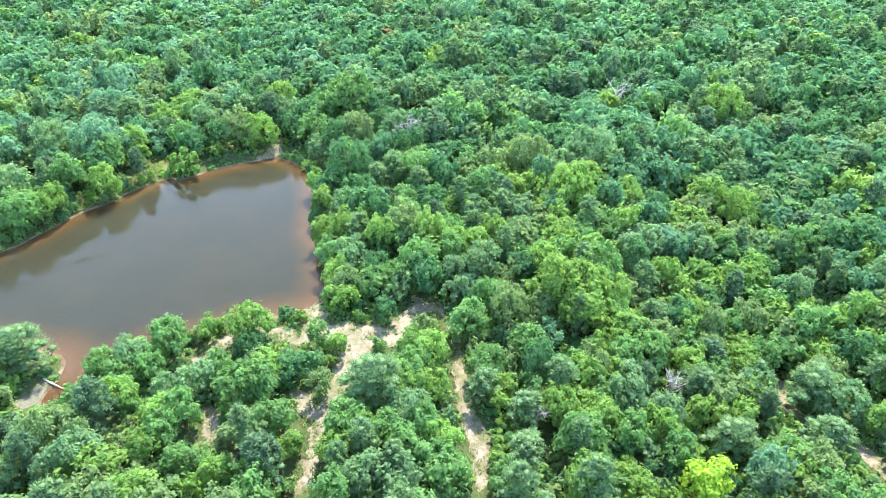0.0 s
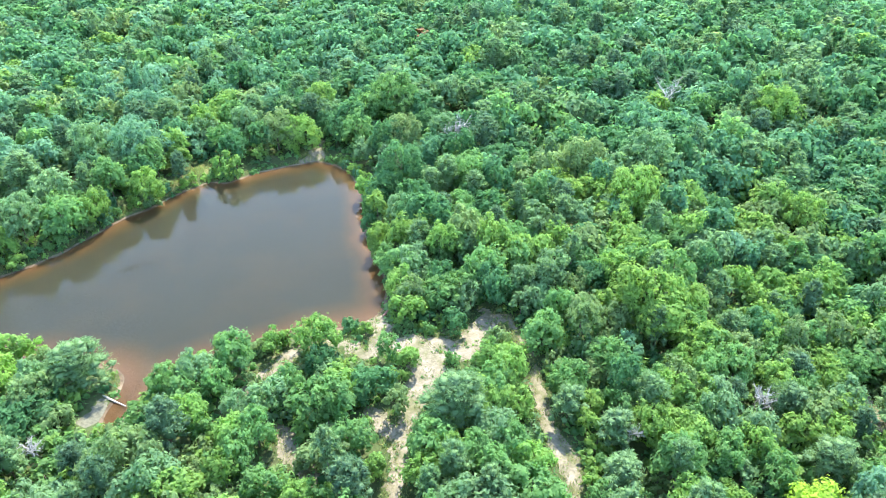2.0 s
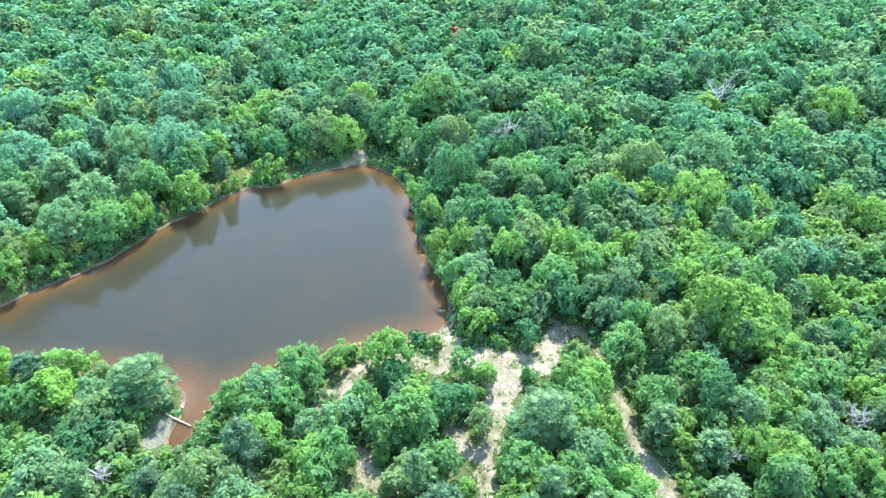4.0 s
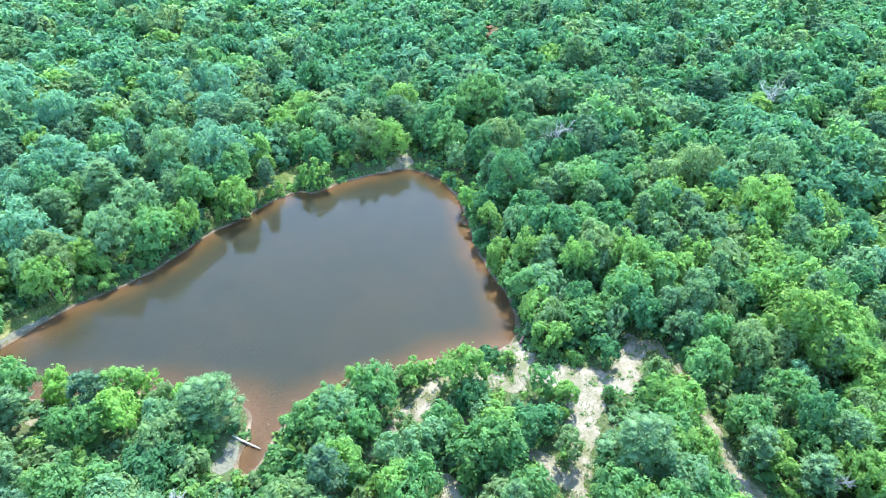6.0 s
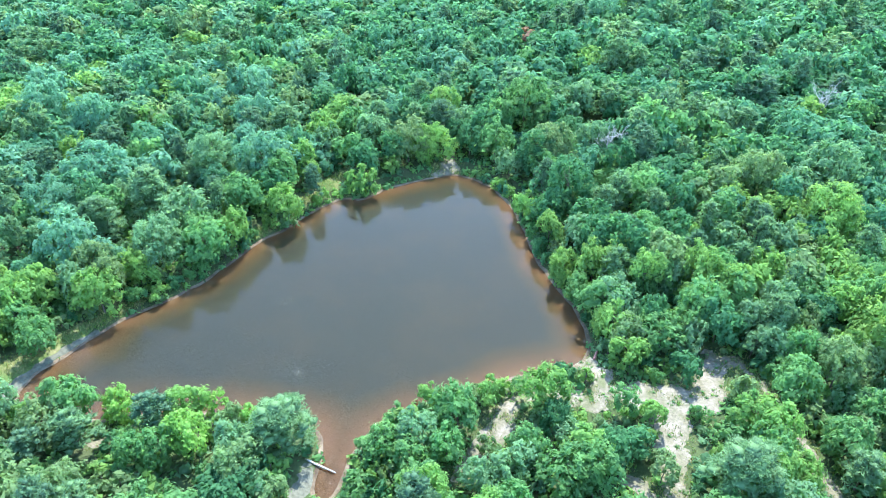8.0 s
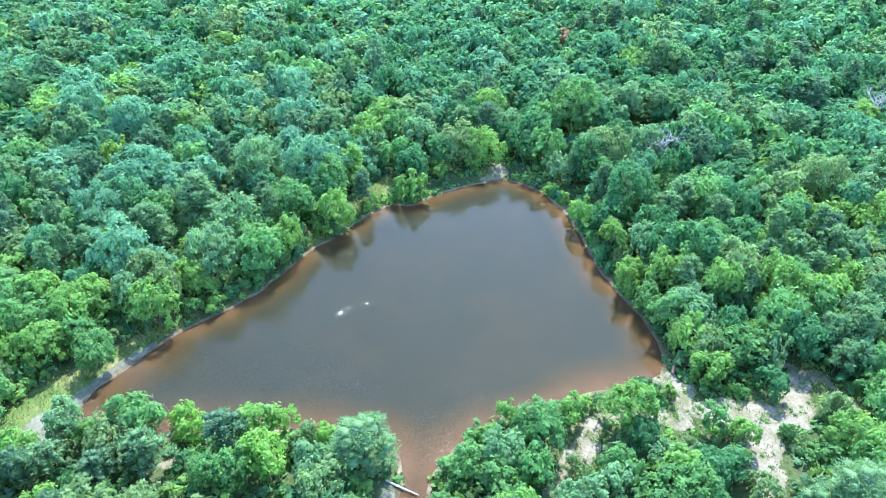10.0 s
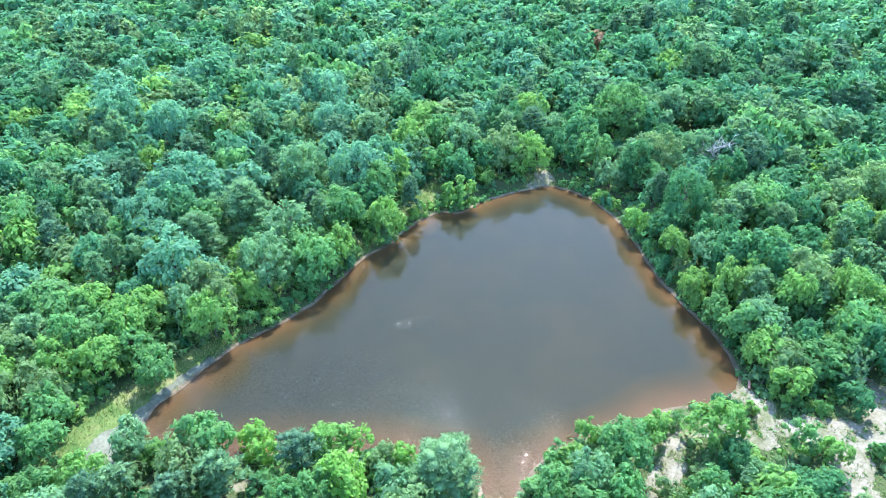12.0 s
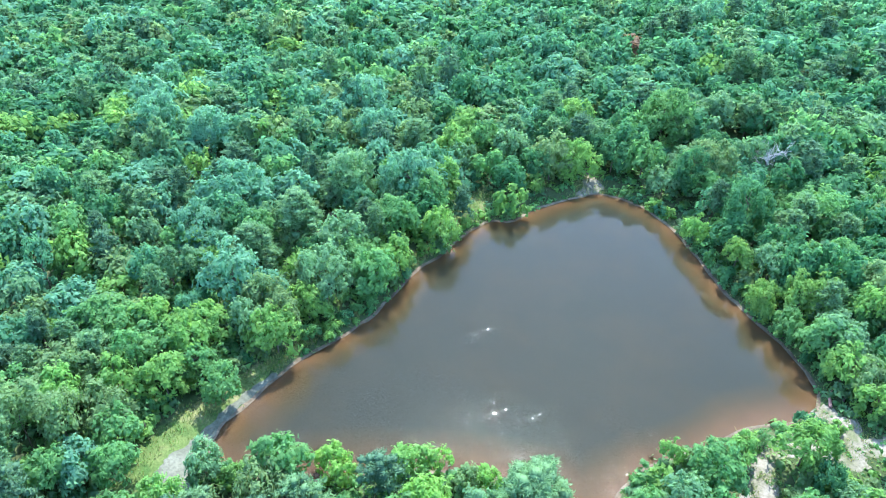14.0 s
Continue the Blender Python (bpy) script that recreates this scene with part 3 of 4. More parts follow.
def tree(kind, x, y, high, wide, tone, where="by the pond", v=None, base=None):
    """One tree: high and wide in metres."""
    if v is None:
        v = random.randrange(VARIANTS)
    z = float(ground_height(x, y)) if base is None else base
    fine = "grand" if wide > 9 else "near" if away(x, y) < 125 or wide > 7.2 else "mid"
    crown, trunk = tree_meshes(kind, v, tone, fine)
    ob = new(kind)
    ob.matrix_world = Matrix.LocRotScale((x, y, z), Euler((random.uniform(-0.05, 0.05), random.uniform(-0.05, 0.05), random.uniform(0, 6.28))), None)
    flat, tall, foot = crown_fit(kind, v, fine, high, wide)
    for nm, me, m in (("trunk", trunk, Matrix.Diagonal((wide / 2, wide / 2, high, 1))), ("crown", crown, Matrix.LocRotScale((0, 0, foot), None, (flat, flat, tall)))):
        p = new(nm, me)
        p.parent = ob
        p.matrix_local = m
    tagged(ob, f"{LOOKS[tone]} {NOUNS[kind]} {where}", CATEGORY[kind], GROUPS[kind])
    PLACED.append((x, y, wide / 2 * (1.45 if tone in ("lime", "yellow") else 1.0)))
    return ob



# ---- bare and dead trees ----
def bough(rng, start, ahead, length, girth, level, out, sides):
    """A crooked branch and, from it, smaller ones."""
    pts, way, p = [start], np.array(ahead), np.array(start)
    for k in range(3):
        way = unit(way + rng.normal(size=3) * 0.16 + (0, 0, 0.08))
        p = p + way * length / 3
        pts.append(p)
    out.append(tube(pts, [girth, girth * 0.8, girth * 0.55, girth * 0.25], sides))
    if level:
        for k in range(5 if level > 1 else 4):
            f = rng.uniform(0.3, 1.0)
            at = pts[min(3, int(f * 3.01))]
            side = unit(way * 0.7 + rng.normal(size=3) * 0.75 + (0, 0, 0.25))
            bough(rng, at, side, length * rng.uniform(0.5, 0.7), girth * 0.45, level - 1, out, max(3, sides - 1))


def bare_tree(x, y, high, lean, seed, label, spread=0.75):
    rng = np.random.RandomState(seed)
    out = []
    base = np.array((0.0, 0.0, -0.3))
    fork = np.array((lean[0] * high * 0.35, lean[1] * high * 0.35, high * 0.45))
    trunk = tube([base, fork * 0.5, fork, fork * 1.7], [0.24, 0.20, 0.16, 0.07], 7)
    for k in range(7):
        a = k * 0.9 + rng.uniform(-0.2, 0.2)
        ahead = unit(np.array((math.cos(a) * spread, math.sin(a) * spread, 0.75)) + (lean[0], lean[1], 0))
        limb = []
        bough(rng, fork * rng.uniform(0.7, 1.5), ahead, high * 0.38, 0.10, 2, limb, 5)
        out.append(joined(limb))
    ob = new("dead_tree")
    ob.matrix_world = pose(x, y, float(ground_height(x, y)))
    part("trunk", *trunk, DEAD_WOOD, ob)
    for limb in out:
        part("bough", *limb, DEAD_WOOD, ob)
    PLACED.append((x, y, high * 0.30))
    return tagged(ob, label, "dead tree")


def part(name, verts, faces, mat, parent, label=""):
    ob = new(name, raw_mesh(name, verts, faces, [mat], smooth=True))
    ob.parent = parent
    return tagged(ob, label)


bare_tree(-37.8, 149.3, 12.5, (0.0, 0.05), 5, "leafless silver-grey dead tree with forked spreading limbs")
bare_tree(11.4, 184.8, 12.5, (0.12, 0.0), 8, "bare grey dead snag standing above the woods")
bare_tree(28.9, 83.8, 7.0, (0, 0), 11, "half-bare grey tree with fine twigs")
bare_tree(8.7, 68.1, 6.0, (0.05, 0), 12, "half-bare grey tree with fine twigs")
bare_tree(-70.2, 42.5, 5.0, (0.1, 0), 14, "half-bare grey tree with fine twigs")

# ---- logs ----
def log(name, a, b, girth, mat, label, stubs=3, seed=1):
    """A fallen trunk from a to b with broken branch stubs."""
    rng = np.random.RandomState(seed)
    a, b = np.array(a, float), np.array(b, float)
    mid = (a + b) / 2
    line = [a + (b - a) * f - mid + (0, 0, 0.03 * math.sin(f * 9)) for f in (0, 0.02, 0.3, 0.6, 0.98, 1)]
    ob = new(name)
    ob.matrix_world = Matrix.Translation(mid)
    part("trunk", *tube(line, [girth * 0.5, girth, girth * 0.95, girth * 0.8, girth * 0.55, girth * 0.2], 8), mat, ob)
    for k in range(stubs):
        p = a + (b - a) * rng.uniform(0.35, 0.9) - mid
        way = unit(rng.normal(size=3) + (0, 0, 1.1))
        part("branch_stub", *tube([p, p + way * 0.5, p + way * rng.uniform(0.8, 1.3)], [girth * 0.35, girth * 0.25, girth * 0.1], 5), mat, ob)
    return tagged(ob, label, "log")


log("fallen_log", (-70.86, 56.69, 0.40), (-65.97, 55.82, 0.22), 0.17, DEAD_WOOD, "bleached fallen log lying across the pond inlet", 3, 2)
log("red_log", (-34.68, 86.05, 0.64), (-34.28, 89.29, 0.55), 0.24, RED_WOOD, "pinkish peeled log lying on the grassy shore", 1, 4)


# ---- trees that stand out ----
tree("pine_tree", -74.1, 56.9, 8.8, 11.1, "needle")
tree("oak_tree", -41.4, 72.7, 8.1, 6.7, "fresh")
tree("sapling", -48.6, 71.6, 5.3, 3.8, "fresh")
tree("oak_tree", -52.0, 66.3, 8.1, 6.7, "green")
tree("sapling", -29.7, 75.1, 5.6, 4.3, "green")
tree("sapling", -25.6, 73.4, 4.4, 3.0, "fresh")
tree("sapling", -24.7, 83.4, 1.7, 1.5, "green")
tree("sapling", -21.4, 84.6, 4.8, 4.4, "deep")
tree("sapling", -20.0, 77.4, 1.9, 1.6, "sage")
tree("oak_tree", -36.0, 60.4, 7.0, 7.6, "green")
tree("oak_tree", -28.6, 55.6, 6.2, 6.3, "green")
tree("oak_tree", -29.7, 66.9, 5.6, 6.6, "deep")
tree("oak_tree", -36.4, 67.6, 4.9, 4.8, "sage")
tree("oak_tree", -43.4, 60.0, 6.4, 6.4, "sage")
tree("sapling", -24.7, 64.2, 6.0, 4.0, "olive")
tree("oak_tree", -46.6, 57.0, 5.4, 5.0, "sage")
tree("oak_tree", -41.7, 53.4, 6.8, 5.7, "green")
tree("pine_tree", -15.4, 64.3, 10.2, 11.1, "needle")
tree("oak_tree", -12.6, 76.6, 6.4, 6.4, "fresh")
tree("oak_tree", -10.1, 74.5, 7.6, 6.3, "fresh")
tree("oak_tree", -7.3, 69.3, 5.4, 4.9, "fresh")
tree("sapling", -20.0, 57.9, 3.4, 2.6, "fresh")
tree("oak_tree", -17.6, 53.4, 5.9, 4.9, "fresh")
tree("oak_tree", -14.3, 56.7, 6.6, 5.5, "fresh")
tree("oak_tree", -24.4, 52.6, 4.4, 4.2, "fresh")
tree("oak_tree", -11.5, 57.7, 6.6, 5.5, "green")
tree("oak_tree", -8.0, 56.5, 6.5, 5.4, "green")
tree("oak_tree", -3.6, 58.8, 6.6, 5.5, "fresh")
tree("pine_tree", -0.1, 70.9, 7.2, 7.2, "needle")
tree("oak_tree", -0.6, 76.5, 6.8, 6.6, "green")
tree("sapling", 3.0, 69.1, 5.0, 3.3, "yellow")
tree("pine_tree", 7.0, 68.7, 6.6, 8.0, "needle")
tree("oak_tree", 7.6, 73.6, 6.0, 5.5, "green")
tree("oak_tree", -32.7, 91.2, 7.6, 7.4, "fresh")
tree("oak_tree", -25.0, 90.6, 6.4, 8.0, "green")
tree("sapling", -29.9, 85.4, 5.6, 5.6, "fresh")
tree("sapling", -20.1, 92.2, 6.1, 4.7, "sage")
tree("oak_tree", -16.5, 94.6, 8.2, 7.2, "deep")
tree("sapling", -11.1, 92.6, 6.1, 4.7, "sage")
tree("oak_tree", -7.3, 100.9, 9.0, 7.5, "sage")
tree("sapling", -2.0, 100.7, 6.2, 4.8, "olive")
tree("oak_tree", 10.6, 97.8, 14.1, 14.1, "yellow")
tree("oak_tree", 7.1, 113.3, 8.3, 6.9, "yellow")
tree("oak_tree", 5.7, 93.6, 6.9, 5.8, "olive")
tree("oak_tree", -5.9, 85.4, 7.0, 6.7, "green")
tree("oak_tree", -4.5, 93.3, 7.0, 5.9, "green")
tree("oak_tree", -42.5, 49.6, 6.6, 5.5, "green")
tree("oak_tree", -37.4, 46.4, 5.0, 5.2, "green")
tree("oak_tree", -43.3, 46.8, 5.9, 4.9, "fresh")
tree("oak_tree", -31.6, 45.8, 4.8, 5.0, "fresh")
tree("sapling", -52.7, 124.7, 6.7, 5.2, "fresh")
tree("oak_tree", -46.6, 121.6, 8.2, 7.6, "deep")
tree("sapling", -46.1, 115.3, 7.7, 4.8, "fresh")
tree("oak_tree", -42.2, 105.7, 6.7, 5.6, "yellow")
tree("oak_tree", -39.2, 100.5, 6.1, 5.0, "green")
tree("oak_tree", -37.2, 112.4, 9.4, 7.9, "deep")
tree("oak_tree", -31.5, 110.6, 11.7, 9.0, "deep")
tree("oak_tree", -25.2, 108.1, 10.9, 7.8, "olive")
tree("oak_tree", -38.6, 118.6, 9.8, 8.2, "deep")
tree("hickory_tree", -44.0, 126.3, 13.5, 9.3, "deep")
tree("hickory_tree", -53.0, 142.0, 11.5, 9.2, "deep")
tree("hickory_tree", -63.2, 147.0, 10.0, 8.4, "green")
tree("oak_tree", -49.7, 144.5, 12.0, 10.0, "olive")
tree("pine_tree", -34.4, 127.8, 11.2, 8.4, "needle")
tree("oak_tree", -59.3, 164.0, 15.5, 12.9, "green")
tree("oak_tree", -64.9, 160.9, 10.4, 8.7, "green")
tree("oak_tree", -46.8, 175.9, 10.8, 9.0, "sage")
tree("hickory_tree", -30.0, 130.6, 10.8, 7.4, "green")
tree("oak_tree", -23.8, 130.0, 10.2, 8.5, "deep")
tree("oak_tree", -58.6, 141.2, 6.4, 6.6, "sage")
tree("sapling", -88.3, 126.2, 7.2, 6.6, "fresh")
tree("hickory_tree", -82.8, 141.8, 10.8, 9.0, "olive")
tree("pine_tree", -78.2, 152.8, 12.0, 9.0, "needle_dark")
tree("hickory_tree", -92.0, 143.1, 11.3, 7.8, "sage")
tree("pine_tree", -85.5, 161.7, 12.6, 9.5, "needle")
tree("oak_tree", -104.6, 142.3, 10.0, 8.3, "fresh")
tree("hickory_tree", -102.6, 128.1, 10.0, 5.9, "fresh")
tree("pine_tree", -97.6, 120.5, 8.9, 5.9, "needle_dark")
tree("oak_tree", -108.9, 122.6, 13.6, 11.3, "pale")
tree("oak_tree", -123.6, 145.2, 11.5, 9.6, "pale")
tree("oak_tree", -132.2, 157.2, 13.4, 11.2, "pale")
tree("oak_tree", -136.5, 148.6, 10.1, 8.4, "pale")
tree("hickory_tree", -120.7, 121.1, 14.0, 9.3, "sage")
tree("pine_tree", -114.3, 110.2, 8.0, 6.0, "needle_dark")
tree("oak_tree", -108.1, 109.3, 9.9, 8.2, "green")
tree("oak_tree", -105.1, 116.2, 8.3, 6.9, "deep")
tree("oak_tree", -99.4, 110.4, 8.9, 7.4, "fresh")
tree("oak_tree", -105.0, 99.9, 8.5, 7.1, "fresh")
tree("oak_tree", -107.1, 92.7, 9.8, 8.2, "green")
tree("oak_tree", -113.8, 89.2, 10.9, 9.1, "sage")
tree("oak_tree", -114.9, 84.0, 7.4, 6.2, "yellow")
tree("hickory_tree", -126.7, 82.5, 13.3, 8.9, "pale")
tree("oak_tree", -122.2, 84.5, 7.9, 6.6, "pale")
tree("oak_tree", -116.5, 75.7, 8.9, 7.4, "fresh")
tree("oak_tree", -141.4, 109.6, 12.2, 13.5, "pale")
tree("oak_tree", -140.7, 94.4, 11.7, 9.8, "pale")
tree("pine_tree", -125.3, 103.5, 12.1, 12.1, "needle")
tree("pine_tree", -129.1, 93.2, 10.6, 10.6, "needle")
tree("oak_tree", -114.8, 100.8, 10.8, 9.0, "sage")
tree("oak_tree", -172.5, 131.2, 13.6, 11.4, "pale")
tree("oak_tree", -158.5, 130.5, 12.3, 10.2, "pale")
tree("sapling", -154.9, 117.5, 8.5, 6.6, "yellow")
tree("oak_tree", -127.3, 74.3, 8.2, 6.9, "fresh")
tree("oak_tree", -149.2, 135.9, 9.1, 7.6, "fresh")
tree("oak_tree", -140.2, 133.1, 8.9, 7.4, "green")
tree("oak_tree", -115.9, 144.2, 8.6, 7.1, "olive")
tree("hickory_tree", -90.1, 155.3, 11.2, 7.7, "pale")
tree("oak_tree", -95.1, 136.3, 8.5, 7.1, "green")
tree("oak_tree", -109.0, 132.5, 7.5, 6.3, "green")
tree("oak_tree", -127.8, 70.3, 8.2, 6.8, "fresh")
tree("oak_tree", -127.3, 62.7, 7.8, 6.5, "fresh")
tree("oak_tree", -133.6, 60.9, 8.1, 6.7, "fresh")
tree("oak_tree", -119.7, 65.2, 7.1, 5.9, "green")
tree("oak_tree", -138.1, 70.0, 8.0, 6.7, "green")
tree("oak_tree", -128.2, 53.2, 7.5, 6.3, "green")
tree("oak_tree", -124.9, 48.1, 6.5, 5.4, "green")
tree("oak_tree", -99.3, 56.7, 5.6, 5.6, "bright")
tree("sapling", -86.6, 60.5, 4.8, 3.7, "bright")
tree("oak_tree", -85.5, 53.4, 6.8, 5.7, "bright")
tree("oak_tree", -89.6, 58.7, 6.4, 5.3, "fresh")
tree("sapling", -79.6, 59.2, 4.8, 3.7, "bright")
tree("oak_tree", -105.2, 54.0, 8.4, 7.0, "green")
tree("pine_tree", -92.3, 55.5, 7.0, 7.6, "needle_dark")
tree("oak_tree", -115.0, 52.1, 6.6, 5.5, "sage")
tree("pine_tree", -100.1, 49.7, 7.3, 7.9, "needle")
tree("oak_tree", -91.8, 49.5, 5.3, 4.4, "green")
tree("oak_tree", -116.5, 45.7, 6.8, 5.7, "fresh")
tree("pine_tree", -112.0, 45.4, 6.2, 6.8, "needle")
tree("oak_tree", -78.7, 52.9, 7.2, 6.0, "sage")
tree("pine_tree", -105.3, 46.6, 5.7, 6.2, "needle_dark")
tree("oak_tree", -82.5, 58.2, 4.7, 4.0, "olive")
tree("oak_tree", -110.0, 51.9, 4.8, 4.0, "fresh")
tree("oak_tree", -88.4, 50.9, 6.1, 5.1, "green")
tree("oak_tree", -120.6, 43.1, 6.2, 5.2, "green")
tree("sapling", -57.5, 70.2, 4.5, 3.2, "fresh")
tree("sapling", -45.5, 75.7, 2.8, 2.1, "green")
tree("oak_tree", -39.1, 69.7, 5.6, 4.7, "deep")
tree("oak_tree", -41.8, 63.3, 6.2, 5.1, "green")
tree("oak_tree", -56.8, 61.7, 6.8, 5.7, "sage")
tree("oak_tree", -60.4, 59.2, 5.6, 4.7, "green")
tree("sapling", -46.9, 62.5, 4.3, 3.3, "olive")
tree("sapling", -26.3, 75.3, 3.3, 2.8, "fresh")
tree("sapling", -26.1, 76.7, 2.3, 1.7, "fresh")
tree("sapling", -25.6, 83.3, 2.4, 1.8, "green")
tree("sapling", -19.3, 76.5, 3.3, 2.5, "green")
tree("sapling", -13.4, 82.4, 4.6, 4.2, "olive")
tree("oak_tree", -26.4, 95.5, 6.7, 5.6, "deep")
tree("oak_tree", -52.1, 60.8, 6.2, 5.1, "green")
tree("oak_tree", 33.6, 65.3, 7.6, 7.0, "lime")
tree("oak_tree", 27.3, 77.2, 7.3, 6.1, "sage")
tree("pine_tree", 8.4, 60.4, 6.7, 8.0, "needle")
tree("pine_tree", 38.0, 75.0, 7.8, 9.4, "needle")
tree("sapling", 7.8, 88.3, 5.6, 4.3, "pale")
tree("oak_tree", 30.4, 101.9, 8.2, 6.9, "deep")
tree("pine_tree", 51.4, 90.9, 9.2, 11.0, "needle")
tree("pine_tree", 52.1, 79.6, 7.9, 9.4, "needle")
tree("oak_tree", 22.4, 70.3, 7.4, 6.1, "green")
tree("oak_tree", 29.9, 70.2, 6.4, 6.0, "green")
tree("oak_tree", 17.7, 75.6, 7.0, 5.9, "green")
tree("oak_tree", 20.5, 85.9, 7.6, 6.3, "green")
tree("oak_tree", 11.9, 80.1, 6.4, 5.8, "green")
tree("oak_tree", 44.2, 96.5, 8.5, 7.1, "green")
tree("oak_tree", 53.6, 105.9, 9.7, 8.1, "green")
tree("oak_tree", 59.2, 100.2, 9.2, 7.7, "deep")
tree("oak_tree", 25.3, 89.6, 8.4, 7.0, "green")
tree("oak_tree", 38.1, 102.3, 8.9, 7.5, "green")
tree("pine_tree", 33.1, 85.3, 7.9, 9.5, "needle")
tree("pine_tree", 68.9, 161.5, 12.2, 9.2, "needle_dark")
tree("oak_tree", 63.9, 259.5, 6.7, 5.6, "rust")
tree("oak_tree", 67.1, 237.7, 10.3, 8.6, "deep")
tree("oak_tree", 72.4, 235.2, 10.2, 8.5, "deep")
tree("oak_tree", 5.4, 131.7, 13.1, 10.9, "fresh")
tree("oak_tree", 36.0, 139.9, 8.2, 6.8, "olive")
tree("oak_tree", 42.1, 140.4, 11.1, 9.2, "yellow")
tree("oak_tree", 51.3, 176.1, 10.7, 8.9, "olive")
tree("hickory_tree", -45.5, 243.0, 14.1, 9.7, "pale")
tree("pine_tree", -19.8, 200.3, 9.4, 7.1, "needle_dark")
tree("pine_tree", -10.9, 238.2, 11.7, 8.7, "needle_dark")
tree("pine_tree", -39.0, 201.7, 13.4, 10.1, "needle")
tree("pine_tree", -32.9, 202.2, 11.5, 8.6, "needle")
tree("oak_tree", -5.2, 144.9, 12.1, 10.1, "olive")
tree("oak_tree", -3.1, 156.7, 7.0, 5.8, "olive")
tree("oak_tree", 29.5, 174.9, 9.7, 8.1, "sage")
tree("oak_tree", 7.9, 148.8, 14.2, 11.9, "sage")
tree("oak_tree", 39.9, 184.0, 13.5, 11.3, "fresh")


# ---- shrubs that lean over the water ----
walked = 0.0
for k in range(len(SHORE)):
    here, ahead = SHORE[k], SHORE[(k + 1) % len(SHORE)]
    walked -= float(np.linalg.norm(ahead - here))
    if walked > 0:
        continue
    east, west = here[0] > -70 and here[1] > 92, here[0] < -86 and here[1] > 78
    walked = random.uniform(1.5, 2.6) if east else random.uniform(1.7, 3.0)
    if not (east or west):
        continue
    out = random.uniform(0.9, 1.6) if east else random.uniform(1.2, 2.6)
    x0, y0 = (here + ring[k] * out).tolist()
    if float(bare(x0, y0, CLEARING + SPIT[:1])) < 0.4 or abs(x0 + 73) < 4 and y0 > 138:
        continue
    wide = random.uniform(2.0, 3.4) if east else random.uniform(2.2, 3.8)
    tree("sapling", x0, y0, wide * random.uniform(0.85, 1.2), wide, random.choice(("green", "deep", "fresh", "green", "sage", "teal")), "at the water's edge")


# ---- the woods that fill the rest ----
ALONG, ACROSS = np.array((-0.2588, 0.9659)), np.array((0.9659, 0.2588))
EYES = (13.0, -67.0)
rng = np.random.RandomState(4)
SPACING = 4.65
spots = []
rows, u = [], 40.0
while u < 345:
    rows.append((u, SPACING + 1.5 * float(smooth_step((u - 120) / 50))))
    u += rows[-1][1] * 0.87
for i, (u, gap) in enumerate(rows):
    for w in np.arange(EYES[1] - 0.54 * u - 21, EYES[0] + 0.54 * u + 38, gap):
        w += (i % 2) * gap / 2
        spots.append(ALONG * (u + rng.uniform(-1.7, 1.7)) + ACROSS * (w + rng.uniform(-1.7, 1.7)))
spots = np.array(spots)
sx, sy = spots[:, 0], spots[:, 1]
gaps = ripple_noise(sx, sy, 16, 71)
keep_d, sand_d = pond_distance(sx, sy), np.minimum(bare(sx, sy, CLEARING + TRAIL + DIRT), bare(sx, sy, SPIT + SILT))
height_at = ground_height(sx, sy)
shade_d, shade_s = pond_distance(sx, sy - 5.5), bare(sx, sy - 4.5, CLEARING)      # only low growth where a shadow would reach open water or sand
tall_field, tone_field, pine_field = ripple_noise(sx, sy, 45, 61), ripple_noise(sx, sy, 60, 62), ripple_noise(sx, sy, 38, 63)
marks = np.array(PLACED) if PLACED else np.zeros((0, 3))
woods, counts = [], {k: 0 for k in KINDS}
OPEN = CLEARING + TRAIL + DIRT + [[(33.5, 64.5, 3.2), (33.6, 65.5, 3.2)], [(-99.5, 56.7, 1.8), (-99.0, 56.7, 1.8)], [(-85.6, 53.4, 1.8), (-85.0, 53.4, 1.8)], [(8.5, 68.1, 1.5), (8.9, 68.1, 1.5)], [(28.7, 83.8, 1.5), (29.1, 83.8, 1.5)],
        [(-64.5, 70.5, 0.8), (-57.0, 76.0, 0.8), (-48.5, 82.0, 0.8), (-41.5, 85.0, 0.8)], [(-110.0, 58.0, 0.8), (-95.0, 62.5, 0.8), (-84.0, 65.0, 0.8), (-74.0, 65.5, 0.8)],
        [(-70.6, 56.6, 0.9), (-66.0, 55.8, 0.9)], [(-68.8, 51.0, 1.2), (-67.5, 58.0, 1.2)]]


FAR_LINE = np.linspace(0.2, 3.4, 9)


def in_the_way(x, y, high, wide):
    """Whether a tree stands just south of open ground, close and tall enough to cover it."""
    along = np.linspace(0.15, 0.95, 5) * high
    return bool((bare(x + 0 * along - 0.18 * along, y + along, OPEN) < wide * 0.30).any())


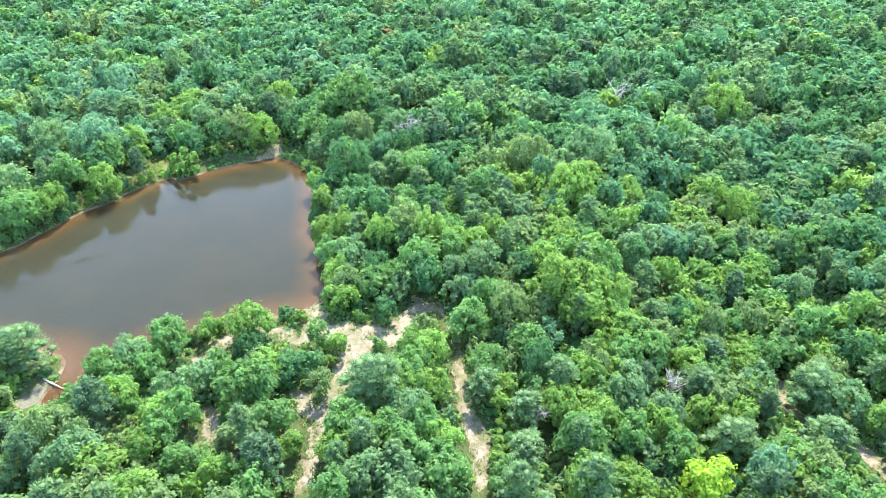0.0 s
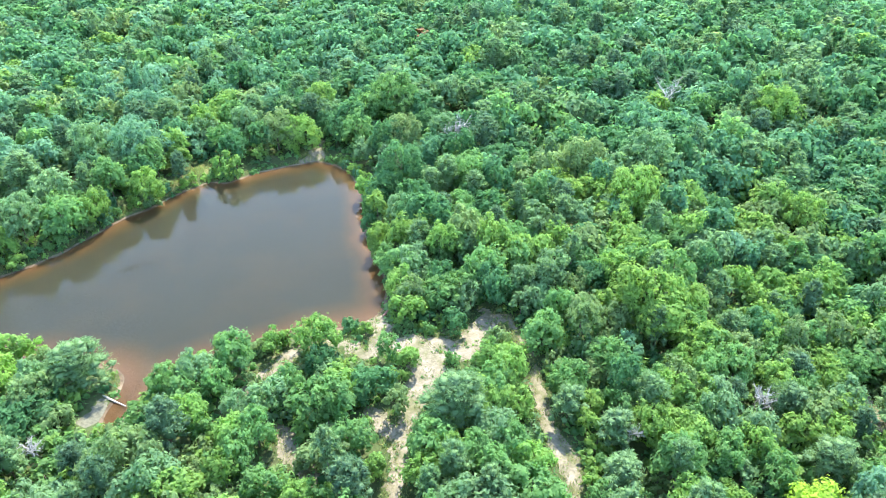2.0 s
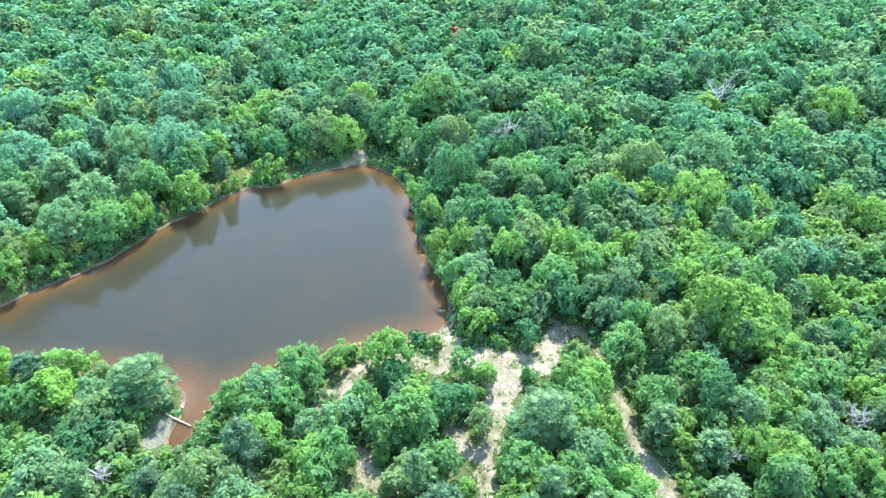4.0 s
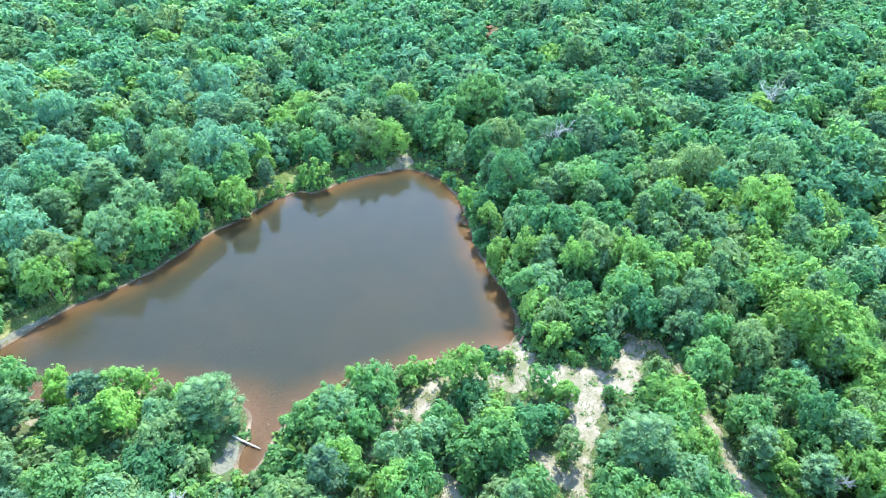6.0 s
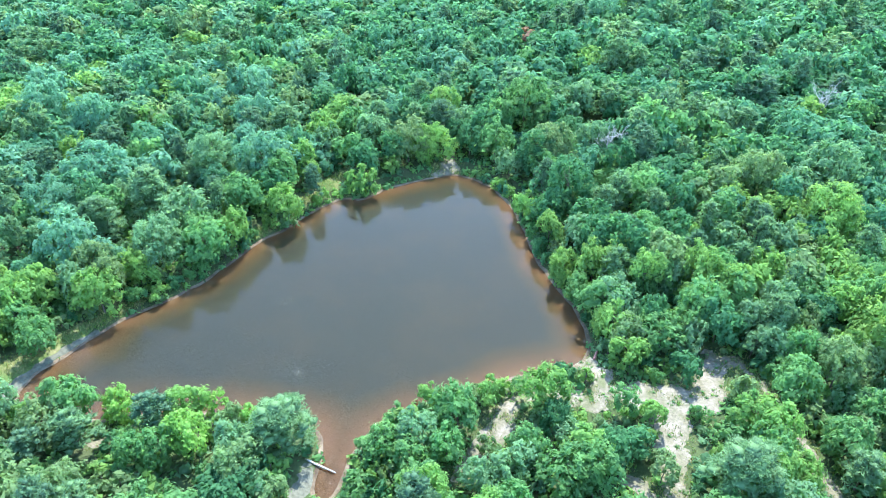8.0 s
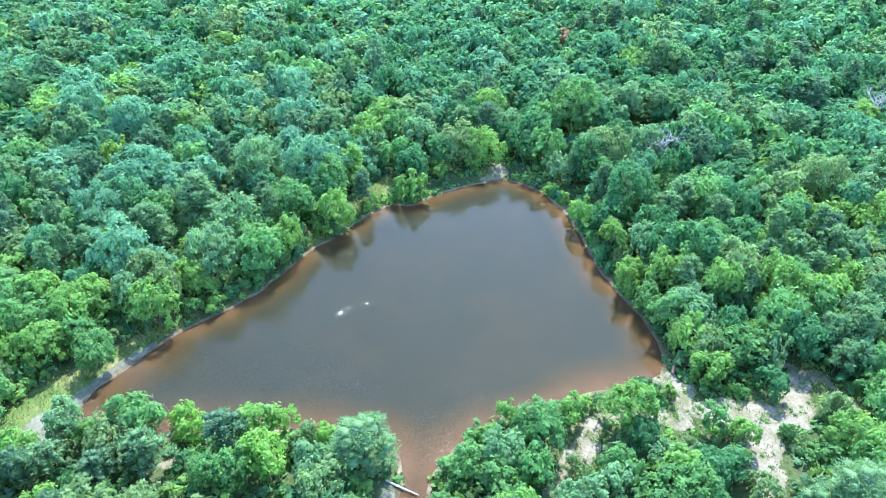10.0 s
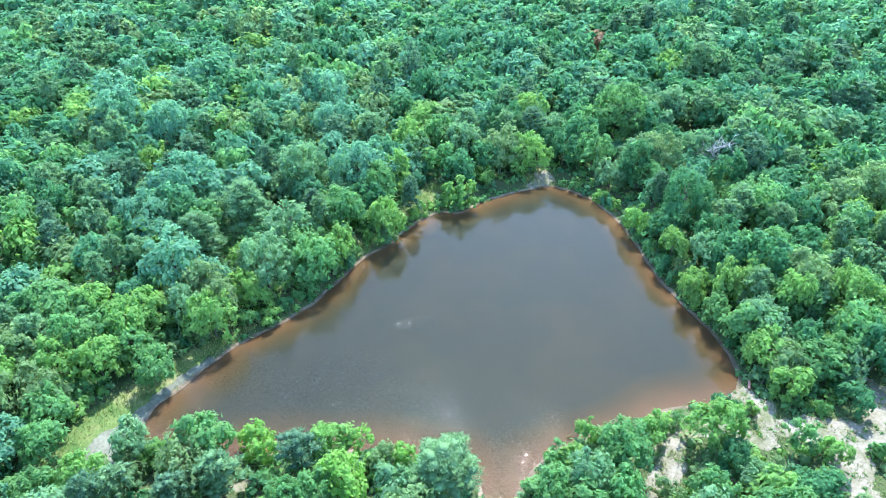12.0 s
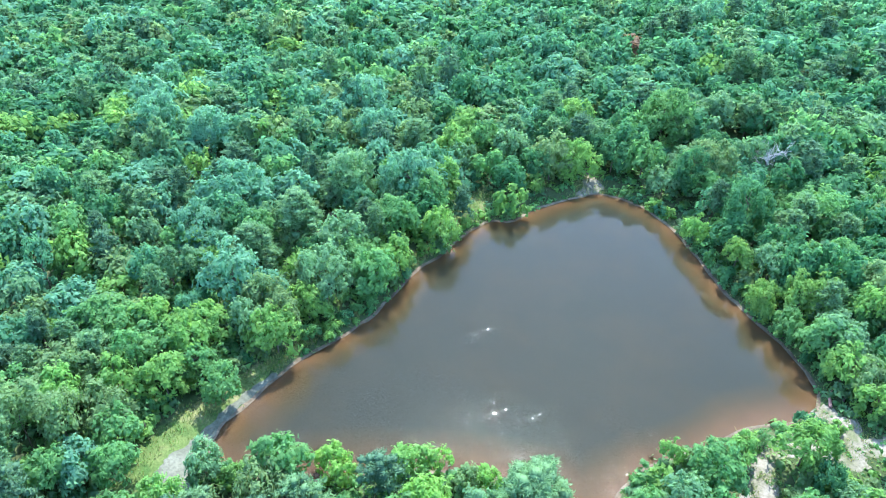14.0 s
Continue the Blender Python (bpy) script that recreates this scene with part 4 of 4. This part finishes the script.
for n in range(len(spots)):
    px_, py_ = sx[n], sy[n]
    dist = away(px_, py_)
    pine = rng.uniform() < 0.10 + 0.16 * max(0, pine_field[n]) + 0.14 * float(smooth_step((64 - py_) / 10))
    roll = rng.uniform()
    pine = pine and keep_d[n] > 6
    kind = "pine_tree" if pine else ("oak_tree" if roll < 0.5 else "hickory_tree" if roll < 0.74 else "sapling")
    wide = rng.uniform(4.8, 8.0) * (0.62 if kind == "sapling" else 0.85 if kind == "hickory_tree" else 0.92 if pine else 1.0)
    high = {"oak_tree": 7.4, "hickory_tree": 8.6, "pine_tree": 9.6, "sapling": 4.4}[kind] * rng.uniform(0.8, 1.2) * (1 + 0.12 * tall_field[n])
    if keep_d[n] < 0.8 + wide * 0.22 or sand_d[n] < wide * 0.24:
        continue
    if len(marks) and (np.hypot(marks[:, 0] - px_, marks[:, 1] - py_) < (marks[:, 2] + wide / 2) * 0.47).any():
        continue
    if math.hypot(px_ + 61.5, py_ - 51.5) < 6 or math.hypot(px_ + 37, py_ - 82) < 6 or math.hypot(px_ + 24, py_ - 79) < 7:
        continue
    if shade_d[n] < -1.0 or shade_s[n] < 0.5:
        high *= 0.66
    if py_ > 200 and (bare(px_ + 0.284 * FAR_LINE * high, py_ + FAR_LINE * high, DIRT) < 1.5).any():
        high, wide = 3.2, 3.6
    if gaps[n] > 1.05 and rng.uniform() < 0.6 or in_the_way(px_, py_, high, wide):
        continue
    left = smooth_step((-px_ - 70) / 60)
    # Sunlit look of the nearer eastern woods, put into their leaf tones.
    sunny = smooth_step((px_ + 22) / 40) * smooth_step((165 - py_) / 60)
    q = rng.uniform() + 0.10 * tone_field[n] + 0.10 * sunny
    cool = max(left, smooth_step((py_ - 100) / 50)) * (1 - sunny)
    if pine:
        tone = "needle" if rng.uniform() < 0.62 + 0.25 * sunny else "needle_dark"
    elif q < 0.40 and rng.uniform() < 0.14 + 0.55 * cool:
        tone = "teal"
    elif q < 0.38:
        tone = "green"
    elif q < 0.52 - 0.07 * sunny:
        tone = "deep"
    elif q < 0.68:
        tone = "sage" if rng.uniform() > 0.4 * sunny else "green"
    elif q < 0.86 + 0.06 * sunny:
        tone = "pale" if rng.uniform() < 0.06 + 0.55 * left else ("fresh" if dist < 140 or rng.uniform() < 0.25 else "deep")
    elif q < 0.98:
        tone = "olive"
    elif q < 1.04 + 0.02 * sunny:
        tone = "yellow"
    else:
        tone = "rust" if rng.uniform() < 0.1 else "fresh"
    dry = smooth_step((px_ + 8) / 25) * smooth_step((125 - py_) / 45)
    near_edge = smooth_step((64 - py_) / 10)
    if not pine and rng.uniform() < 0.5 * dry:
        tone = ("olive", "yellow", "fresh", "olive", "green")[rng.randint(5)]
    elif not pine and rng.uniform() < 0.6 * near_edge:
        tone = ("olive", "sage", "fresh", "green", "olive")[rng.randint(5)]
    if tone == "rust" and dist < 150:
        tone = "olive"
    # Brightness by distance put into leaf tones: far darker and bluer, near lighter.
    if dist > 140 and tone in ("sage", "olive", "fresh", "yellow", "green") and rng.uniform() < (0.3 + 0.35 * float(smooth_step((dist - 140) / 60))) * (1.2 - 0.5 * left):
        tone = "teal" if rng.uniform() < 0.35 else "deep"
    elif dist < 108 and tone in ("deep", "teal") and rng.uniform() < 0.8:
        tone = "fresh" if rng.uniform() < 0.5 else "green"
    v = rng.randint(VARIANTS)
    wide *= 1.08 + 0.52 * float(smooth_step((dist - 115) / 50))
    high *= 1.0 + 0.15 * float(smooth_step((dist - 115) / 50))
    if keep_d[n] < 30 and counts[kind] < 280:
        counts[kind] += 1
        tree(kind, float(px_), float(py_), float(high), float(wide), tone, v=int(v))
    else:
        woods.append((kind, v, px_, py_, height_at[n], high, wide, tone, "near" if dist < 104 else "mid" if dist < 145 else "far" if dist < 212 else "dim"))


def wood_stuff(name, rows, label):
    """Many trees in one mesh: what nobody would count."""
    tones = list(LEAF)
    vs, fs, ms, at = [], [], [], 0
    bark = len(tones)
    for kind, v, tx, ty, tz, high, wide, tone, fine in rows:
        verts, faces, heads, top = SHAPES[kind, int(v), fine]
        flat, tall, foot = crown_fit(kind, int(v), fine, high, wide)
        a = rng.uniform(0, 6.28)
        c, s = math.cos(a) * wide / 2, math.sin(a) * wide / 2
        p = np.empty_like(verts)
        p[:, 0], p[:, 1] = verts[:, 0] * c - verts[:, 1] * s + tx, verts[:, 0] * s + verts[:, 1] * c + ty
        p[:, 2] = tz + foot + tall * verts[:, 2]
        vs.append(p), fs.append(faces + at), ms.append(np.full(len(faces), tones.index(tone)))
        at += len(p)
        tv, tf = tube([(tx, ty, tz - 0.4), (tx, ty, tz + high * 0.5), (tx, ty, tz + high * 0.85)], (0.16, 0.11, 0.03), 4)
        tf = np.concatenate([tf[:, (0, 1, 2)], tf[:, (0, 2, 3)]])
        vs.append(tv), fs.append(tf + at), ms.append(np.full(len(tf), bark))
        at += len(tv)
    me = raw_mesh(name, np.concatenate(vs), np.concatenate(fs), [*LEAF.values(), BARK], np.concatenate(ms), smooth=True)
    return tagged(new(name, me), label, "woods", kind="stuff")


# young growth in the gaps between the crowns
stand = np.array(PLACED + [(w[2], w[3], w[6] / 2) for w in woods if w[-1] in ("near", "mid")])
shoots = []
gx, gy = rng.uniform(-140, 75, 9000), rng.uniform(36, 120, 9000)
free = (pond_distance(gx, gy) > 1.6) & (bare(gx, gy, CLEARING + TRAIL) > 1.0) & (bare(gx, gy, SPIT + SILT) > 0.8)
for tx, ty in zip(gx[free], gy[free]):
    wide = rng.uniform(2.2, 4.2)
    if len(shoots) < 1900 and (np.hypot(stand[:, 0] - tx, stand[:, 1] - ty) > stand[:, 2] * 0.66 + wide * 0.15).all():
        stand = np.vstack([stand, (tx, ty, wide / 2)])
        tone = ("green", "fresh", "sage", "olive", "green", "deep", "yellow")[rng.randint(7)]
        high = wide * rng.uniform(0.7, 1.1)
        if not in_the_way(tx, ty, high, wide):
            shoots.append(("sapling", rng.randint(VARIANTS), tx, ty, float(ground_height(tx, ty)), high, wide, tone, "dim"))
# the woods go on below and behind the flight line
for ty in np.arange(-34, 40, 5.4):
    for tx in np.arange(-125, 62, 5.4):
        qx, qy = tx + rng.uniform(-2, 2), ty + rng.uniform(-2, 2)
        if (np.hypot(stand[:, 0] - qx, stand[:, 1] - qy) > stand[:, 2] + 1.6).all() and float(bare(qx, qy, SPIT + SILT)) > 1.5:
            kind = ("oak_tree", "hickory_tree", "pine_tree", "oak_tree")[rng.randint(4)]
            tone = ("needle" if kind == "pine_tree" else ("green", "olive", "sage", "deep", "fresh")[rng.randint(5)])
            woods.append((kind, rng.randint(VARIANTS), qx, qy, float(ground_height(qx, qy)), rng.uniform(6.5, 10), rng.uniform(5.5, 8.5), tone, "dim"))
wood_stuff("young_growth", shoots, "young leafy growth filling the gaps between larger trees")
wood_stuff("near_woods", [w for w in woods if w[-1] in ("near", "mid")], "dense mixed green woodland of oaks and pines")
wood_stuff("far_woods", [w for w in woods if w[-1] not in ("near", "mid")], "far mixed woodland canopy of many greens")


# ---- undergrowth below the trees, grass along the banks ----
def clumps(name, places, sizes, sprays_each, tones, label, category, leaf=0.22, rise=0.7):
    """Low leafy clumps, one mesh."""
    vs, fs, ms, at = [], [], [], 0
    names = list(dict.fromkeys(tones))
    floor_z = ground_height(places[:, 0], places[:, 1])
    for (cx, cy), fz, s, tone in zip(places, floor_z, sizes, tones):
        dirs = unit(rng.normal(size=(sprays_each, 3)) * (1, 1, 0.8) + (0, 0, 0.5))
        dirs[:, 2] = np.abs(dirs[:, 2])
        pts = dirs * s * rng.uniform(0.55, 1.0, (sprays_each, 1)) * (1, 1, rise) + (cx, cy, fz)
        v, f = sprays(pts, unit(dirs + (0, 0, 0.5) + rng.normal(size=dirs.shape) * 0.5), leaf * (0.6 + 0.4 * s), 0.6, rng)
        mv, mf = lump(np.zeros(3), s * 0.5, rng, 5)
        v, f = joined([(v, f), (mv * (1, 1, rise) + (cx, cy, fz + 0.1 * s), mf)])
        vs.append(v), fs.append(f + at), ms.append(np.full(len(f), names.index(tone)))
        at += len(v)
    me = raw_mesh(name, np.concatenate(vs), np.concatenate(fs), [LEAF[t] for t in names], np.concatenate(ms), smooth=True)
    return tagged(new(name, me), label, category, kind="stuff")


def blades(name, places, mats, label, high=0.55):
    """Thin grass blades, a few to a tuft, one mesh."""
    n = len(places)
    z = ground_height(places[:, 0], places[:, 1])
    lean = rng.normal(size=(n, 2)) * 0.22
    h = high * rng.uniform(0.5, 1.4, n)
    turn = rng.uniform(0, 3.14, n)
    w = np.stack([np.cos(turn), np.sin(turn)], 1) * 0.05
    foot = np.column_stack([places, z - 0.02])
    tip = foot + np.column_stack([lean, h])
    mid = foot + np.column_stack([lean * 0.35, h * 0.55])
    side = np.column_stack([w, 0 * h])
    v = np.stack([foot - side * 0.6, mid + side, tip, mid - side], 1).reshape(-1, 3)
    i = np.arange(n)[:, None] * 4
    me = raw_mesh(name, v, i + (0, 1, 2, 3), mats, rng.randint(0, len(mats), n))
    return tagged(new(name, me), label, "grass", kind="stuff")


low = []
for cx, cy in np.column_stack([rng.uniform(-140, 85, 15000), rng.uniform(36, 175, 15000)]):
    low.append((cx, cy))
low = np.array(low)
ld, lb = pond_distance(low[:, 0], low[:, 1]), np.minimum(bare(low[:, 0], low[:, 1], CLEARING + TRAIL), bare(low[:, 0], low[:, 1], SPIT + SILT))
low = low[(ld > 0.5) & (lb > 0.5)][:6300]
low_tones = [("green", "fresh", "sage", "deep", "olive", "yellow")[k] for k in rng.choice(6, len(low), p=(0.3, 0.26, 0.16, 0.08, 0.12, 0.08))]
clumps("undergrowth", low, rng.uniform(0.8, 2.1, len(low)), 12, low_tones, "low green undergrowth of shrubs and vines", "undergrowth", leaf=0.34)


def scatter(lines, count, spread):
    pts = []
    for line in lines:
        for (ax, ay, ar), (bx, by, br) in zip(line[:-1], line[1:]):
            n = max(4, int(count * math.hypot(bx - ax, by - ay)))
            u = rng.uniform(0, 1, n)
            r = (ar + (br - ar) * u + spread)
            pts.append(np.column_stack([ax + (bx - ax) * u + rng.uniform(-1, 1, n) * r, ay + (by - ay) * u + rng.uniform(-1, 1, n) * r]))
    pts = np.concatenate(pts)
    return pts[pond_distance(pts[:, 0], pts[:, 1]) > 0.15]


tufted = scatter(CLEARING[:3], 5.0, 1.0)
tufted = tufted[ripple_noise(tufted[:, 0], tufted[:, 1], 4.5, 93) > 0.05][:420]
clumps("clearing_shrubs", tufted, rng.uniform(0.2, 0.6, len(tufted)), 20, [("sage", "olive", "green", "fresh")[k] for k in rng.randint(0, 4, len(tufted))],
       "small scrubby plants dotted over the sandy clearing", "shrubs", leaf=0.13)
GRASS = [leaf_material("grass_green", (0.13, 0.24, 0.05), 0.4), leaf_material("grass_straw", (0.32, 0.30, 0.13), 0.4), leaf_material("grass_dull", (0.19, 0.23, 0.09), 0.4)]


bank = scatter(SPIT, 60, 0.5)
blades("bank_grass", bank[bare(bank[:, 0], bank[:, 1], SILT) > 0.1], GRASS, "tufts of green and straw-coloured grass on the bank")
rim = scatter(CLEARING + TRAIL, 70, 1.2)
rim_d = bare(rim[:, 0], rim[:, 1], CLEARING + TRAIL)
blades("clearing_grass", rim[(rim_d > -0.4) | (ripple_noise(rim[:, 0], rim[:, 1], 4.5, 93) > 0.15)], GRASS, "sparse dry grass round the sandy clearing", 0.4)
edge = np.concatenate([SHORE + ring * k + rng.normal(size=SHORE.shape) * 0.45 for k in rng.uniform(0.5, 1.6, 14)])
edge = edge[(pond_distance(edge[:, 0], edge[:, 1]) > 0.25) & (bare(edge[:, 0], edge[:, 1], CLEARING + SILT) > 0.2)]
blades("shore_grass", edge, GRASS, "thin grass fringe at the water's edge", 0.5)
